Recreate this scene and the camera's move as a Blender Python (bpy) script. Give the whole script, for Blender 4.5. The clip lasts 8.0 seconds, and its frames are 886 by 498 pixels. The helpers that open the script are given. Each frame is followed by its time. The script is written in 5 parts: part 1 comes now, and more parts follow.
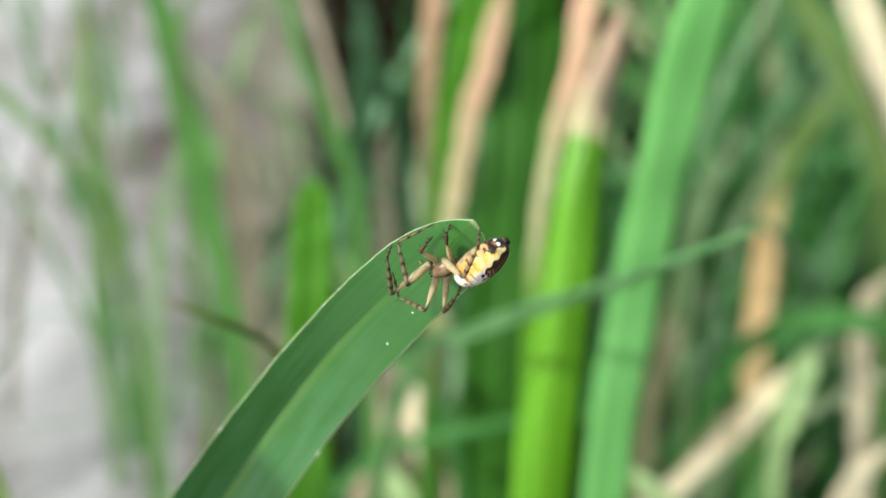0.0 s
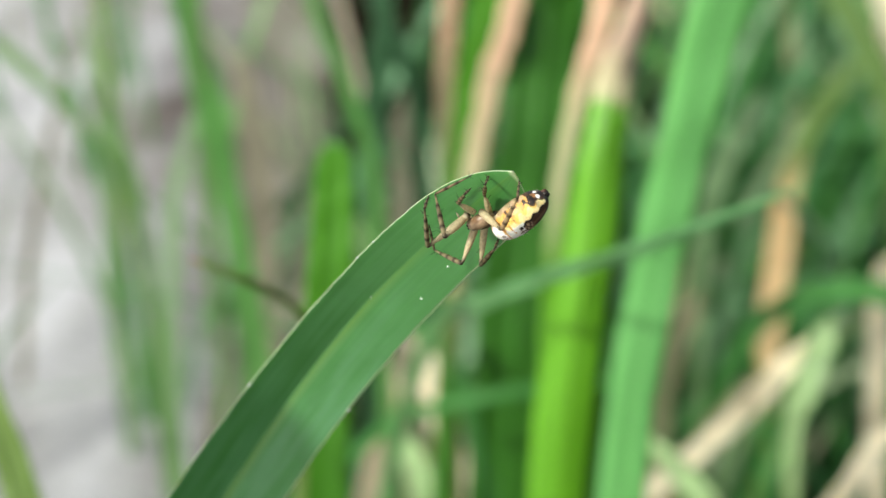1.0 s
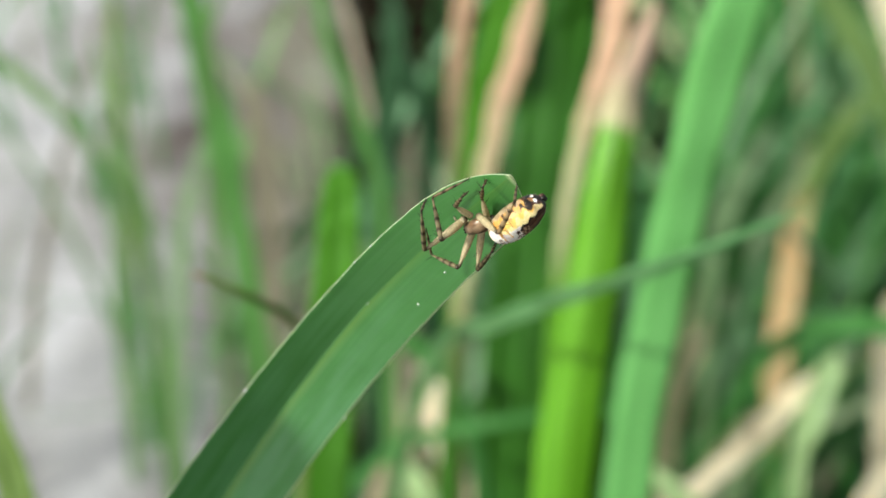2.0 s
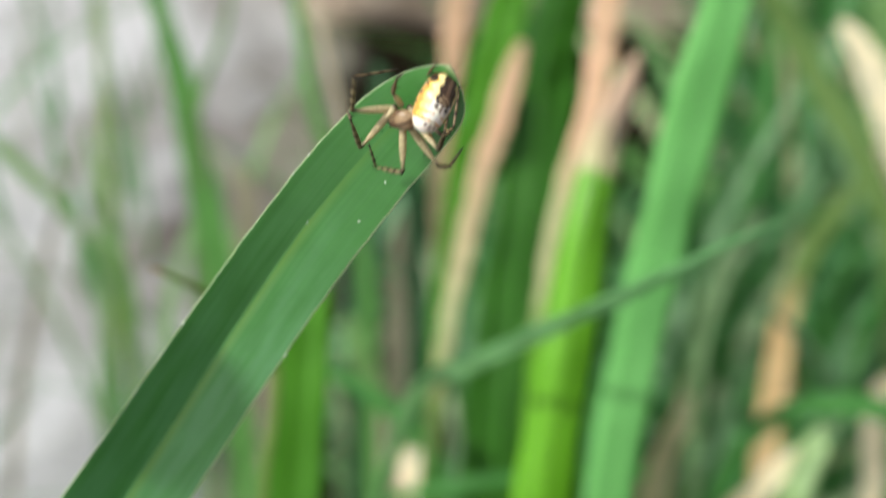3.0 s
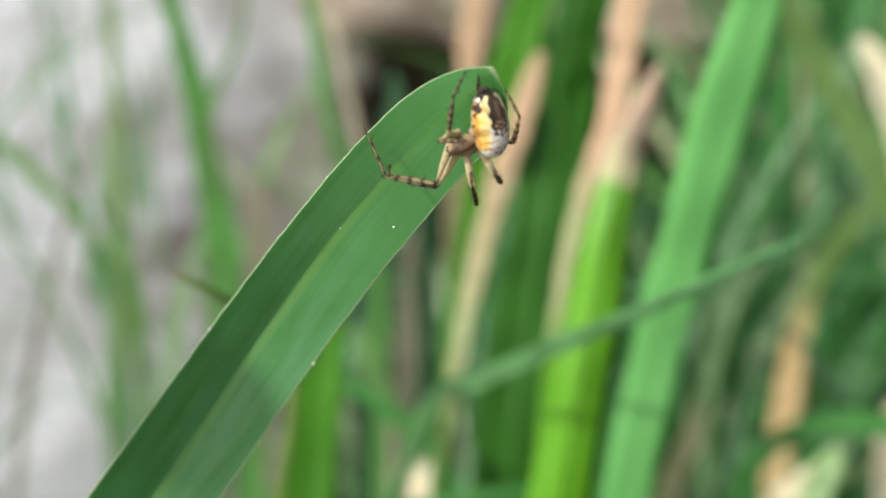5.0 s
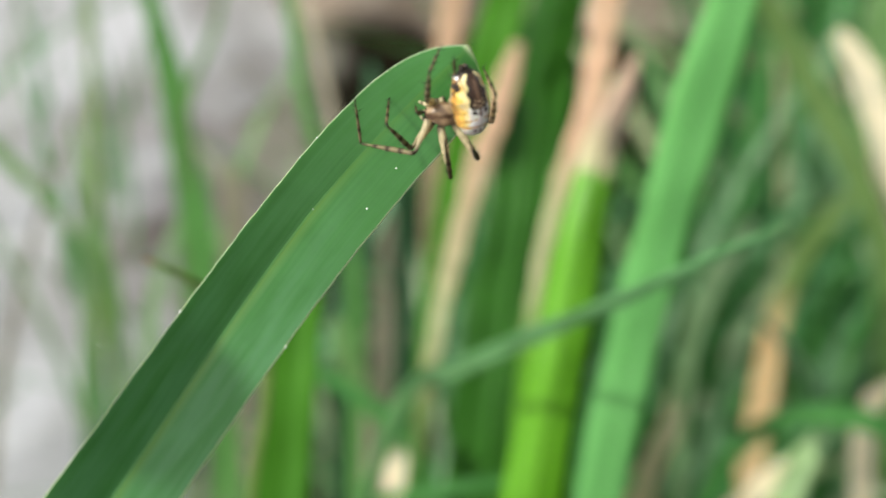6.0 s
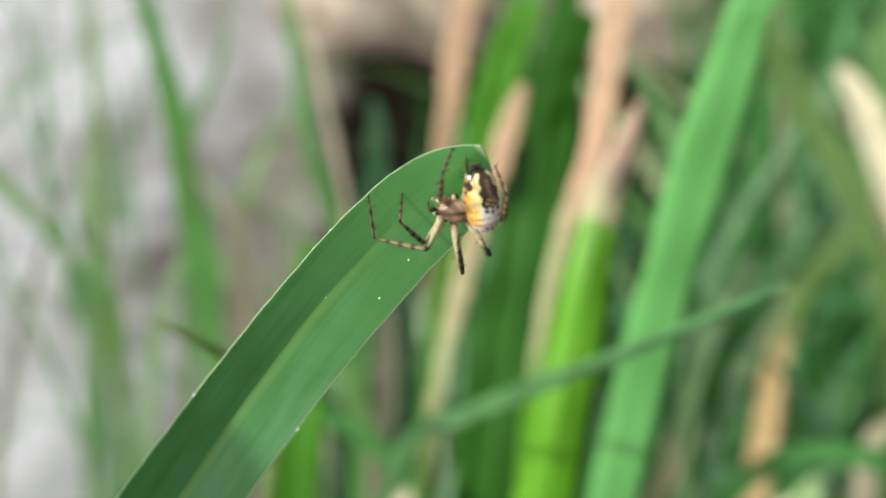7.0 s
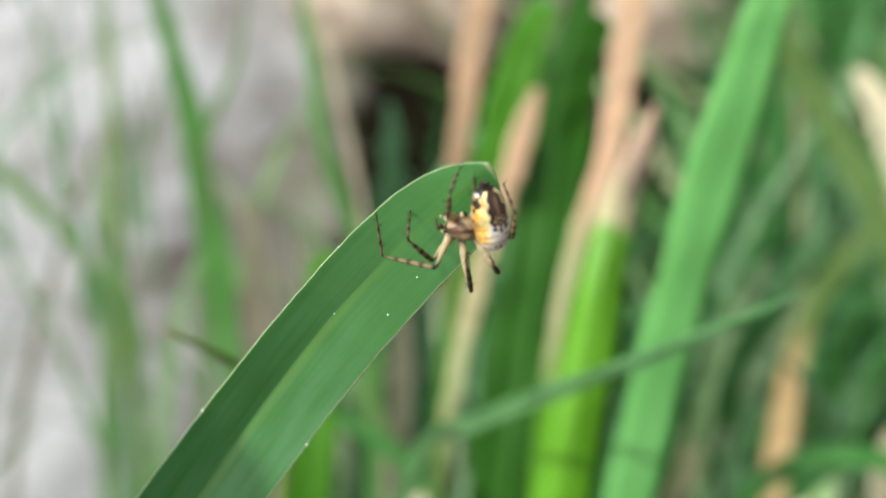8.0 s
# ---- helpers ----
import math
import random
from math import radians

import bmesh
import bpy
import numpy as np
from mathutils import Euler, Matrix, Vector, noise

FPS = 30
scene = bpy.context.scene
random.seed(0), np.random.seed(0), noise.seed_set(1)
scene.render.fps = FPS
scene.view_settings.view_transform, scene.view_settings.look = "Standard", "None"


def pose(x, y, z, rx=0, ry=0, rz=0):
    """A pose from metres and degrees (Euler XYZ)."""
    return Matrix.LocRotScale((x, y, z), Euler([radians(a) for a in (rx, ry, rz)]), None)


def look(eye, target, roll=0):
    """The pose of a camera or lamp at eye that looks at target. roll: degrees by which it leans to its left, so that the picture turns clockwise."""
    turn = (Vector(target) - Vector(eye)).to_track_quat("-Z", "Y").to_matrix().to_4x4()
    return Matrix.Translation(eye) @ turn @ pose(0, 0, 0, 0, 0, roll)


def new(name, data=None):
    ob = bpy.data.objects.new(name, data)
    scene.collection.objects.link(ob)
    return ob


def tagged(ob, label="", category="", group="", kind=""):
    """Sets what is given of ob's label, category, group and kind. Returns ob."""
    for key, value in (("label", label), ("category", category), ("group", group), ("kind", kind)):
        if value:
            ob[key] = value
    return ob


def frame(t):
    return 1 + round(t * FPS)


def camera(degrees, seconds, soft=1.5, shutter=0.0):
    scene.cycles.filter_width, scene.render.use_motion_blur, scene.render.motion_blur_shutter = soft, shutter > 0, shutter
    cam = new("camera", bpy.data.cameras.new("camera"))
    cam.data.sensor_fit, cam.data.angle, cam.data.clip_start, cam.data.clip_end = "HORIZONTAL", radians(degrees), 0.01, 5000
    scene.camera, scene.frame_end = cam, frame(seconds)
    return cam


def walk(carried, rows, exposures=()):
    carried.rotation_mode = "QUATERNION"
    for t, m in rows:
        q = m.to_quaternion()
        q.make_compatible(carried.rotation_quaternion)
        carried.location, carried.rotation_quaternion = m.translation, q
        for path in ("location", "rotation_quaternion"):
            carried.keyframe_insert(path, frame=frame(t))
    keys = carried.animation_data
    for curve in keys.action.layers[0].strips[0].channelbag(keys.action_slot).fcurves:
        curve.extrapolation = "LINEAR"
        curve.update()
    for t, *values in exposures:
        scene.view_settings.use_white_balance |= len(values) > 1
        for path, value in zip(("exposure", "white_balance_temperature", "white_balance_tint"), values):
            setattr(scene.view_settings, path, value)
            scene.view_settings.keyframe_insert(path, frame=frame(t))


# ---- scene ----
cam = camera(25, 8.0, soft=1.5, shutter=0.5)
cam.data.dof.use_dof = True
cam.data.dof.focus_distance = 0.0935
cam.data.dof.aperture_fstop = 51.0
PATH = [
    (0, pose(-0.00206, 0.00149, 0.37371, 61.169, 1.704, -1.553)),
    (0.5, pose(-0.00249, 0.00177, 0.37286, 60.700, 1.585, -1.127)),
    (1, pose(-0.00333, 0.00243, 0.37216, 60.383, 1.388, -1.020)),
    (1.2, pose(-0.00293, 0.00243, 0.37285, 60.480, 1.325, -0.908)),
    (2.3, pose(-0.00253, 0.00130, 0.36818, 62.630, 0.592, -0.282)),
    (2.5, pose(-0.00115, 0.00032, 0.36585, 63.876, 0.406, -0.306)),
    (2.7, pose(-0.00050, 0.00001, 0.36332, 64.992, -0.007, -0.217)),
    (2.9, pose(0.00006, -0.00016, 0.36118, 65.184, -0.138, -0.088)),
    (3, pose(0.00000, 0.00000, 0.36000, 65.000, 0.000, -0.000)),
    (3.1, pose(-0.00056, 0.00027, 0.35894, 65.110, -0.151, 0.059)),
    (3.3, pose(-0.00110, 0.00077, 0.35846, 65.675, -0.042, 0.800)),
    (3.5, pose(-0.00198, 0.00085, 0.35946, 66.032, -0.228, 0.671)),
    (3.7, pose(-0.00237, 0.00044, 0.35877, 66.789, -0.290, 0.877)),
    (4, pose(-0.00271, 0.00134, 0.35839, 65.877, -0.457, 0.838)),
    (4.3, pose(-0.00092, 0.00139, 0.35833, 66.171, -0.988, 0.524)),
    (4.5, pose(-0.00150, 0.00165, 0.35903, 65.780, -0.656, 0.641)),
    (6, pose(-0.00131, 0.00316, 0.35770, 65.164, -1.290, 0.059)),
    (6.5, pose(0.00031, 0.00355, 0.35838, 65.259, -1.393, -0.241)),
    (7, pose(-0.00188, 0.00340, 0.36117, 65.766, -1.291, 0.099)),
    (7.5, pose(-0.00162, 0.00385, 0.36048, 65.747, -1.132, 0.337)),
    (8, pose(-0.00150, 0.00428, 0.36170, 65.725, -1.064, 0.536)),
]
walk(cam, PATH, [(0, 0.92), (1.2, 0.94), (2.3, 0.81), (3.0, 0.79), (4.5, 0.79), (6.0, 0.77), (8, 0.81)])

# ---- light: daylight under thin cloud, the sun just breaking through ----
SUN_EL, SUN_AZ = 40.0, 235.0
world = bpy.data.worlds.new("sky")
scene.world = world
world.use_nodes = True
wn = world.node_tree
sky = wn.nodes.new("ShaderNodeTexSky")
sky.sky_type, sky.sun_disc = "NISHITA", False
sky.sun_elevation, sky.sun_rotation = radians(SUN_EL), radians(SUN_AZ)
sky.air_density, sky.dust_density = 1.0, 3.0
wn.nodes["Background"].inputs["Strength"].default_value = 0.095
veil = wn.nodes.new("ShaderNodeHueSaturation")
veil.inputs["Saturation"].default_value = 0.35
wn.links.new(sky.outputs[0], veil.inputs["Color"])
wn.links.new(veil.outputs[0], wn.nodes["Background"].inputs["Color"])
sun = new("sun", bpy.data.lights.new("sun", "SUN"))
sun.data.energy, sun.data.angle, sun.data.color = 2.4, radians(3.5), (0.96, 0.975, 0.88)
az = radians(SUN_AZ)
sun.matrix_world = look((math.sin(az) * 3, math.cos(az) * 3, 3 * math.tan(radians(SUN_EL))), (0, 0, 0))

MM = 0.001


# ---- materials ----
class Nodes:
    """A short way to write node trees."""

    def __init__(self, name):
        self.mat = bpy.data.materials.new(name)
        self.mat.use_nodes = True
        self.tree = self.mat.node_tree
        self.bsdf = self.tree.nodes["Principled BSDF"]
        self.out = self.tree.nodes["Material Output"]

    def add(self, kind, **values):
        node = self.tree.nodes.new(kind)
        for key, value in values.items():
            if key in node.inputs:
                node.inputs[key].default_value = value
        return node

    def link(self, a, b):
        self.tree.links.new(a, b)

    def noise(self, scale, detail=4.0, coord=None):
        node = self.add("ShaderNodeTexNoise", Scale=scale, Detail=detail)
        if coord:
            self.link(coord, node.inputs["Vector"])
        return node.outputs["Fac"]

    def ramp(self, fac, stops):
        node = self.tree.nodes.new("ShaderNodeValToRGB")
        self.link(fac, node.inputs[0])
        while len(node.color_ramp.elements) < len(stops):
            node.color_ramp.elements.new(0.5)
        for el, (at, colour) in zip(node.color_ramp.elements, stops):
            el.position, el.color = at, colour
        return node.outputs["Color"]

    def mix(self, fac, a, b, blend="MIX"):
        node = self.tree.nodes.new("ShaderNodeMix")
        node.data_type, node.blend_type = "RGBA", blend
        for value, sock in ((fac, node.inputs[0]), (a, node.inputs[6]), (b, node.inputs[7])):
            if isinstance(value, (int, float, tuple)):
                sock.default_value = value
            else:
                self.link(value, sock)
        return node.outputs[2]

    def math(self, op, a, b=0.0):
        node = self.tree.nodes.new("ShaderNodeMath")
        node.operation = op
        for value, sock in ((a, node.inputs[0]), (b, node.inputs[1])):
            if isinstance(value, (int, float)):
                sock.default_value = value
            else:
                self.link(value, sock)
        return node.outputs[0]

    def bump(self, height, strength, distance):
        node = self.add("ShaderNodeBump", Strength=strength, Distance=distance)
        self.link(height, node.inputs["Height"])
        self.link(node.outputs[0], self.bsdf.inputs["Normal"])
        return node.outputs[0]


def leaf_material(name, stops, gloss=0.45, through_light=0.35, ribs=14, warp=0.25, streak=0.4):
    """A grass leaf: stops give the colour from root to tip, with ribs along it and soft blotches."""
    n = Nodes(name)
    uv = n.add("ShaderNodeUVMap").outputs[0]
    part_uv = n.add("ShaderNodeSeparateXYZ")
    n.link(uv, part_uv.inputs[0])
    geo = n.add("ShaderNodeTexCoord").outputs["Object"]
    wander = n.math("MULTIPLY", n.math("SUBTRACT", n.noise(90, 3, geo), 0.5), warp * 0.2)
    colour = n.ramp(n.math("ADD", part_uv.outputs[1], wander), stops)
    blotch = n.ramp(n.noise(160, 5, geo), [(0.3, (0.72, 0.74, 0.66, 1)), (0.7, (1.12, 1.1, 1.05, 1))])
    colour = n.mix(0.45 if streak > 0.3 else 0.2, colour, blotch, "MULTIPLY")
    lane = n.add("ShaderNodeCombineXYZ")
    n.link(n.math("MULTIPLY", part_uv.outputs[0], 7.0), lane.inputs[0])
    n.link(n.math("MULTIPLY", part_uv.outputs[1], 3.0), lane.inputs[1])
    colour = n.mix(streak, colour, n.ramp(n.noise(1.0, 3, lane.outputs[0]), [(0.35, (0.78, 0.8, 0.7, 1)), (0.65, (1.15, 1.12, 1.1, 1))]), "MULTIPLY")
    broad = n.add("ShaderNodeCombineXYZ")
    n.link(n.math("MULTIPLY", part_uv.outputs[0], 3.6), broad.inputs[0])
    n.link(n.math("MULTIPLY", part_uv.outputs[1], 3.2), broad.inputs[1])
    n.link(n.math("MULTIPLY", n.add("ShaderNodeObjectInfo").outputs["Random"], 50.0), broad.inputs[2])
    colour = n.mix(0.75, colour, n.ramp(n.noise(1.0, 4, broad.outputs[0]), [(0.3, (0.70, 0.74, 0.72, 1)), (0.5, (1, 1, 1, 1)), (0.7, (1.22, 1.16, 1.2, 1))]), "MULTIPLY")
    rib = n.math("SINE", n.math("MULTIPLY", part_uv.outputs[0], ribs * 6.2832))
    rib01 = n.math("ADD", n.math("MULTIPLY", rib, 0.5), 0.5)
    colour = n.mix(n.math("MULTIPLY", rib01, 0.16), colour, (0.75, 0.95, 0.55, 1), "SOFT_LIGHT")
    n.link(colour, n.bsdf.inputs["Base Color"])
    n.bsdf.inputs["Roughness"].default_value = gloss
    n.bsdf.inputs["Specular IOR Level"].default_value = 0.4
    normal = n.bump(rib01, 0.25, 0.00012)
    glow = n.add("ShaderNodeBsdfTranslucent")
    n.link(n.mix(1.0, colour, (1.5, 1.35, 0.7, 1), "MULTIPLY"), glow.inputs["Color"])
    n.link(normal, glow.inputs["Normal"])
    both = n.add("ShaderNodeMixShader", Fac=through_light)
    n.link(n.bsdf.outputs[0], both.inputs[1])
    n.link(glow.outputs[0], both.inputs[2])
    n.link(both.outputs[0], n.out.inputs["Surface"])
    return n.mat


BRIGHT, LIME = (0.147, 0.42, 0.125, 1), (0.113, 0.33, 0.013, 1)
DEEP, OLIVE, BLUE = (0.045, 0.18, 0.018, 1), (0.17, 0.27, 0.07, 1), (0.08, 0.28, 0.07, 1)
TAN, CREAM, STRAW, PALE = (0.68, 0.485, 0.365, 1), (0.80, 0.755, 0.65, 1), (0.40, 0.41, 0.21, 1), (0.44, 0.62, 0.34, 1)
LIGHT, SAGE, TAUPE, BUFF = (0.22, 0.47, 0.19, 1), (0.15, 0.29, 0.10, 1), (0.48, 0.43, 0.37, 1), (0.55, 0.55, 0.34, 1)
STALE, DARK_BROWN, MOSS, FRESH = (0.74, 0.56, 0.34, 1), (0.09, 0.065, 0.04, 1), (0.16, 0.27, 0.085, 1), (0.10, 0.28, 0.065, 1)
MAT = {
    "lime_tip": leaf_material("lime_leaf_dry_tip", [(0, LIME), (0.695, LIME), (0.708, (0.50, 0.46, 0.28, 1)), (0.80, TAN), (1, TAN)], through_light=0.2, streak=0.2),
    "bright": leaf_material("bright_leaf", [(0, LIME), (0.35, BRIGHT), (1, BRIGHT)], streak=0.12),
    "deep": leaf_material("deep_leaf", [(0, DEEP), (1, DEEP)]),
    "blue": leaf_material("blue_green_leaf", [(0, BLUE), (1, BLUE)]),
    "olive": leaf_material("olive_leaf", [(0, OLIVE), (1, OLIVE)]),
    "pale": leaf_material("pale_leaf", [(0, OLIVE), (0.6, PALE), (1, PALE)]),
    "red_tip": leaf_material("red_tipped_leaf", [(0, OLIVE), (0.93, OLIVE), (1, (0.3, 0.12, 0.06, 1))]),
    "tan": leaf_material("dry_leaf", [(0, DEEP), (0.34, DEEP), (0.41, STRAW), (0.52, (0.54, 0.57, 0.36, 1)), (0.78, TAN), (1, TAN)], gloss=0.7),
    "tan_green": leaf_material("half_dry_leaf", [(0, DEEP), (0.42, LIME), (0.52, BUFF), (0.6, BUFF), (0.7, TAN), (1, TAN)], gloss=0.7),
    "olive_tan": leaf_material("leaf_dry_in_the_middle", [(0, OLIVE), (0.36, OLIVE), (0.42, STALE), (0.64, STALE), (0.72, MOSS), (1, MOSS)], gloss=0.6),
    "tan_dark": leaf_material("dry_leaf_with_dark_base", [(0, DARK_BROWN), (0.40, DARK_BROWN), (0.53, (0.36, 0.31, 0.2, 1)), (0.66, TAN), (1, TAN)], gloss=0.7),
    "fresh": leaf_material("mid_green_leaf", [(0, SAGE), (0.5, FRESH), (1, FRESH)], streak=0.2),
    "moss": leaf_material("yellow_olive_leaf", [(0, OLIVE), (0.6, MOSS), (1, MOSS)], streak=0.2),
    "teal": leaf_material("teal_leaf", [(0, BLUE), (0.3, (0.22, 0.48, 0.20, 1)), (0.7, (0.18, 0.43, 0.18, 1)), (1, (0.15, 0.37, 0.16, 1))]),
    # for leaves in the dark gap: its shade is part of this colour
    "shade": leaf_material("shaded_teal_leaf", [(0, (0.02, 0.07, 0.025, 1)), (1, (0.03, 0.105, 0.042, 1))]),
    "blush": leaf_material("pinkish_husk", [(0, DARK_BROWN), (0.4, (0.46, 0.38, 0.30, 1)), (1, (0.52, 0.43, 0.34, 1))], gloss=0.8),
    "brown": leaf_material("brown_husk", [(0, DARK_BROWN), (1, (0.24, 0.18, 0.11, 1))], gloss=0.8),
    "drab": leaf_material("drab_husk", [(0, DARK_BROWN), (0.4, (0.23, 0.21, 0.165, 1)), (1, (0.25, 0.23, 0.18, 1))], gloss=0.8),
    "straw": leaf_material("straw_leaf", [(0, OLIVE), (0.4, (0.38, 0.40, 0.24, 1)), (1, (0.46, 0.46, 0.31, 1))], gloss=0.7),
    "ash": leaf_material("ash_green_leaf", [(0, SAGE), (1, (0.23, 0.35, 0.21, 1))], gloss=0.7),
    "grass": leaf_material("grass_green_leaf", [(0, DEEP), (0.5, (0.052, 0.205, 0.003, 1)), (0.975, (0.066, 0.25, 0.006, 1)), (1, LIGHT)], gloss=0.65, streak=0.2),
    "sage": leaf_material("grey_green_leaf", [(0, SAGE), (1, SAGE)]),
    "husk": leaf_material("grey_husk", [(0, TAUPE), (1, TAUPE)], gloss=0.8),
    "cream": leaf_material("cream_leaf", [(0, STRAW), (0.3, CREAM), (1, CREAM)], gloss=0.7),
}


def ground_material():
    """Grey-brown dust by the slab; dark soil under the plants, their shade painted in."""
    n = Nodes("soil")
    pos = n.add("ShaderNodeTexCoord").outputs["Object"]
    sep = n.add("ShaderNodeSeparateXYZ")
    n.link(pos, sep.inputs[0])
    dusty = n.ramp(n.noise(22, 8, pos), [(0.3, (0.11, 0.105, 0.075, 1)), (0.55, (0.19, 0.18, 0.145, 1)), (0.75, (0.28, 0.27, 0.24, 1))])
    # near-black tones: the shade under the plants is put into the soil colour
    shaded_soil = n.ramp(n.noise(30, 8, pos), [(0.3, (0.006, 0.005, 0.003, 1)), (0.6, (0.012, 0.010, 0.006, 1)), (0.8, (0.026, 0.020, 0.012, 1))])
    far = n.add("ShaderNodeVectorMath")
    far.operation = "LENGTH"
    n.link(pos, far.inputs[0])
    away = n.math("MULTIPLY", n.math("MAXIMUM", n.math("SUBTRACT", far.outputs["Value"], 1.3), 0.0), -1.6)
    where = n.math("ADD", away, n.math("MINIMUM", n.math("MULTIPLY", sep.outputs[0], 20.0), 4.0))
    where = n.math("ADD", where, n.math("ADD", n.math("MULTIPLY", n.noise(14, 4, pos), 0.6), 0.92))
    n.link(n.mix(n.ramp(where, [(0.0, (0, 0, 0, 1)), (0.35, (1, 1, 1, 1))]), dusty, shaded_soil), n.bsdf.inputs["Base Color"])
    n.bsdf.inputs["Roughness"].default_value = 0.95
    n.bsdf.inputs["Specular IOR Level"].default_value = 0.0
    n.bump(n.noise(90, 8, pos), 0.8, 0.004)
    return n.mat


def stone_material():
    """Weathered concrete, with soil washed over it towards the plants."""
    n = Nodes("pale_concrete")
    pos = n.add("ShaderNodeTexCoord").outputs["Object"]
    sep = n.add("ShaderNodeSeparateXYZ")
    n.link(pos, sep.inputs[0])
    runs = n.add("ShaderNodeVectorMath")
    runs.operation = "MULTIPLY"
    runs.inputs[1].default_value = (1.0, 0.32, 1.0)
    n.link(pos, runs.inputs[0])
    washed = runs.outputs[0]
    big = n.ramp(n.noise(26, 7, washed), [(0.33, (0.24, 0.225, 0.21, 1)), (0.5, (0.40, 0.395, 0.395, 1)), (0.66, (0.58, 0.575, 0.595, 1))])
    dirt = n.ramp(n.noise(40, 7, washed), [(0.32, (0.11, 0.09, 0.078, 1)), (0.5, (0.20, 0.175, 0.16, 1)), (0.66, (0.36, 0.335, 0.32, 1))])
    off = n.math("DIVIDE", n.math("SUBTRACT", sep.outputs[1], 0.78), 0.17)
    patch = n.math("MAXIMUM", n.math("SUBTRACT", 0.3, n.math("MULTIPLY", n.math("MULTIPLY", off, off), 0.3)), -0.15)
    where = n.math("ADD", n.math("MULTIPLY", sep.outputs[0], 6.5), n.math("ADD", n.math("MULTIPLY", n.noise(11, 5, pos), 1.5), patch))
    colour = n.mix(n.ramp(where, [(-0.0, (0, 0, 0, 1)), (0.42, (1, 1, 1, 1))]), big, dirt)
    fine = n.ramp(n.noise(160, 6, pos), [(0.3, (0.8, 0.8, 0.8, 1)), (0.7, (1.08, 1.08, 1.08, 1))])
    n.link(n.mix(1.0, colour, fine, "MULTIPLY"), n.bsdf.inputs["Base Color"])
    n.bsdf.inputs["Roughness"].default_value = 0.9
    n.bump(n.noise(300, 6, pos), 0.5, 0.002)
    return n.mat


def grass_material(name, tones):
    """Many small blades: each takes its own green or straw tone."""
    n = Nodes(name)
    geo = n.add("ShaderNodeNewGeometry")
    tone = n.ramp(geo.outputs["Random Per Island"], tones)
    pos = n.add("ShaderNodeTexCoord").outputs["Object"]
    tone = n.mix(0.6, tone, n.ramp(n.noise(120, 4, pos), [(0.3, (0.65, 0.65, 0.6, 1)), (0.7, (1.2, 1.2, 1.1, 1))]), "MULTIPLY")
    n.link(tone, n.bsdf.inputs["Base Color"])
    n.bsdf.inputs["Roughness"].default_value = 0.5
    glow = n.add("ShaderNodeBsdfTranslucent")
    n.link(tone, glow.inputs["Color"])
    both = n.add("ShaderNodeMixShader", Fac=0.3)
    n.link(n.bsdf.outputs[0], both.inputs[1])
    n.link(glow.outputs[0], both.inputs[2])
    n.link(both.outputs[0], n.out.inputs["Surface"])
    return n.mat


# ---- shared mesh helpers ----
def part(name, bm, material, parent, label=""):
    me = bpy.data.meshes.new(name)
    bm.to_mesh(me)
    bm.free()
    for p in me.polygons:
        p.use_smooth = True
    me.materials.append(material)
    ob = new(name, me)
    ob.parent = parent
    return tagged(ob, label)


def curve_points(points, per_span):
    """A smooth curve through the points, with no overshoot where they lie unevenly (centripetal)."""
    pts = [Vector(p) for p in points]
    pts = [2 * pts[0] - pts[1]] + pts + [2 * pts[-1] - pts[-2]]
    out = []
    for i in range(len(pts) - 3):
        p = pts[i : i + 4]
        k = [0.0]
        for a, b in zip(p, p[1:]):
            k.append(k[-1] + max((b - a).length, 1e-6) ** 0.5)
        for step in range(per_span):
            t = k[1] + (k[2] - k[1]) * step / per_span
            a1 = p[0].lerp(p[1], (t - k[0]) / (k[1] - k[0]))
            a2 = p[1].lerp(p[2], (t - k[1]) / (k[2] - k[1]))
            a3 = p[2].lerp(p[3], (t - k[2]) / (k[3] - k[2]))
            b1 = a1.lerp(a2, (t - k[0]) / (k[2] - k[0]))
            b2 = a2.lerp(a3, (t - k[1]) / (k[3] - k[1]))
            out.append(b1.lerp(b2, (t - k[1]) / (k[2] - k[1])))
    return out + [pts[-2]]


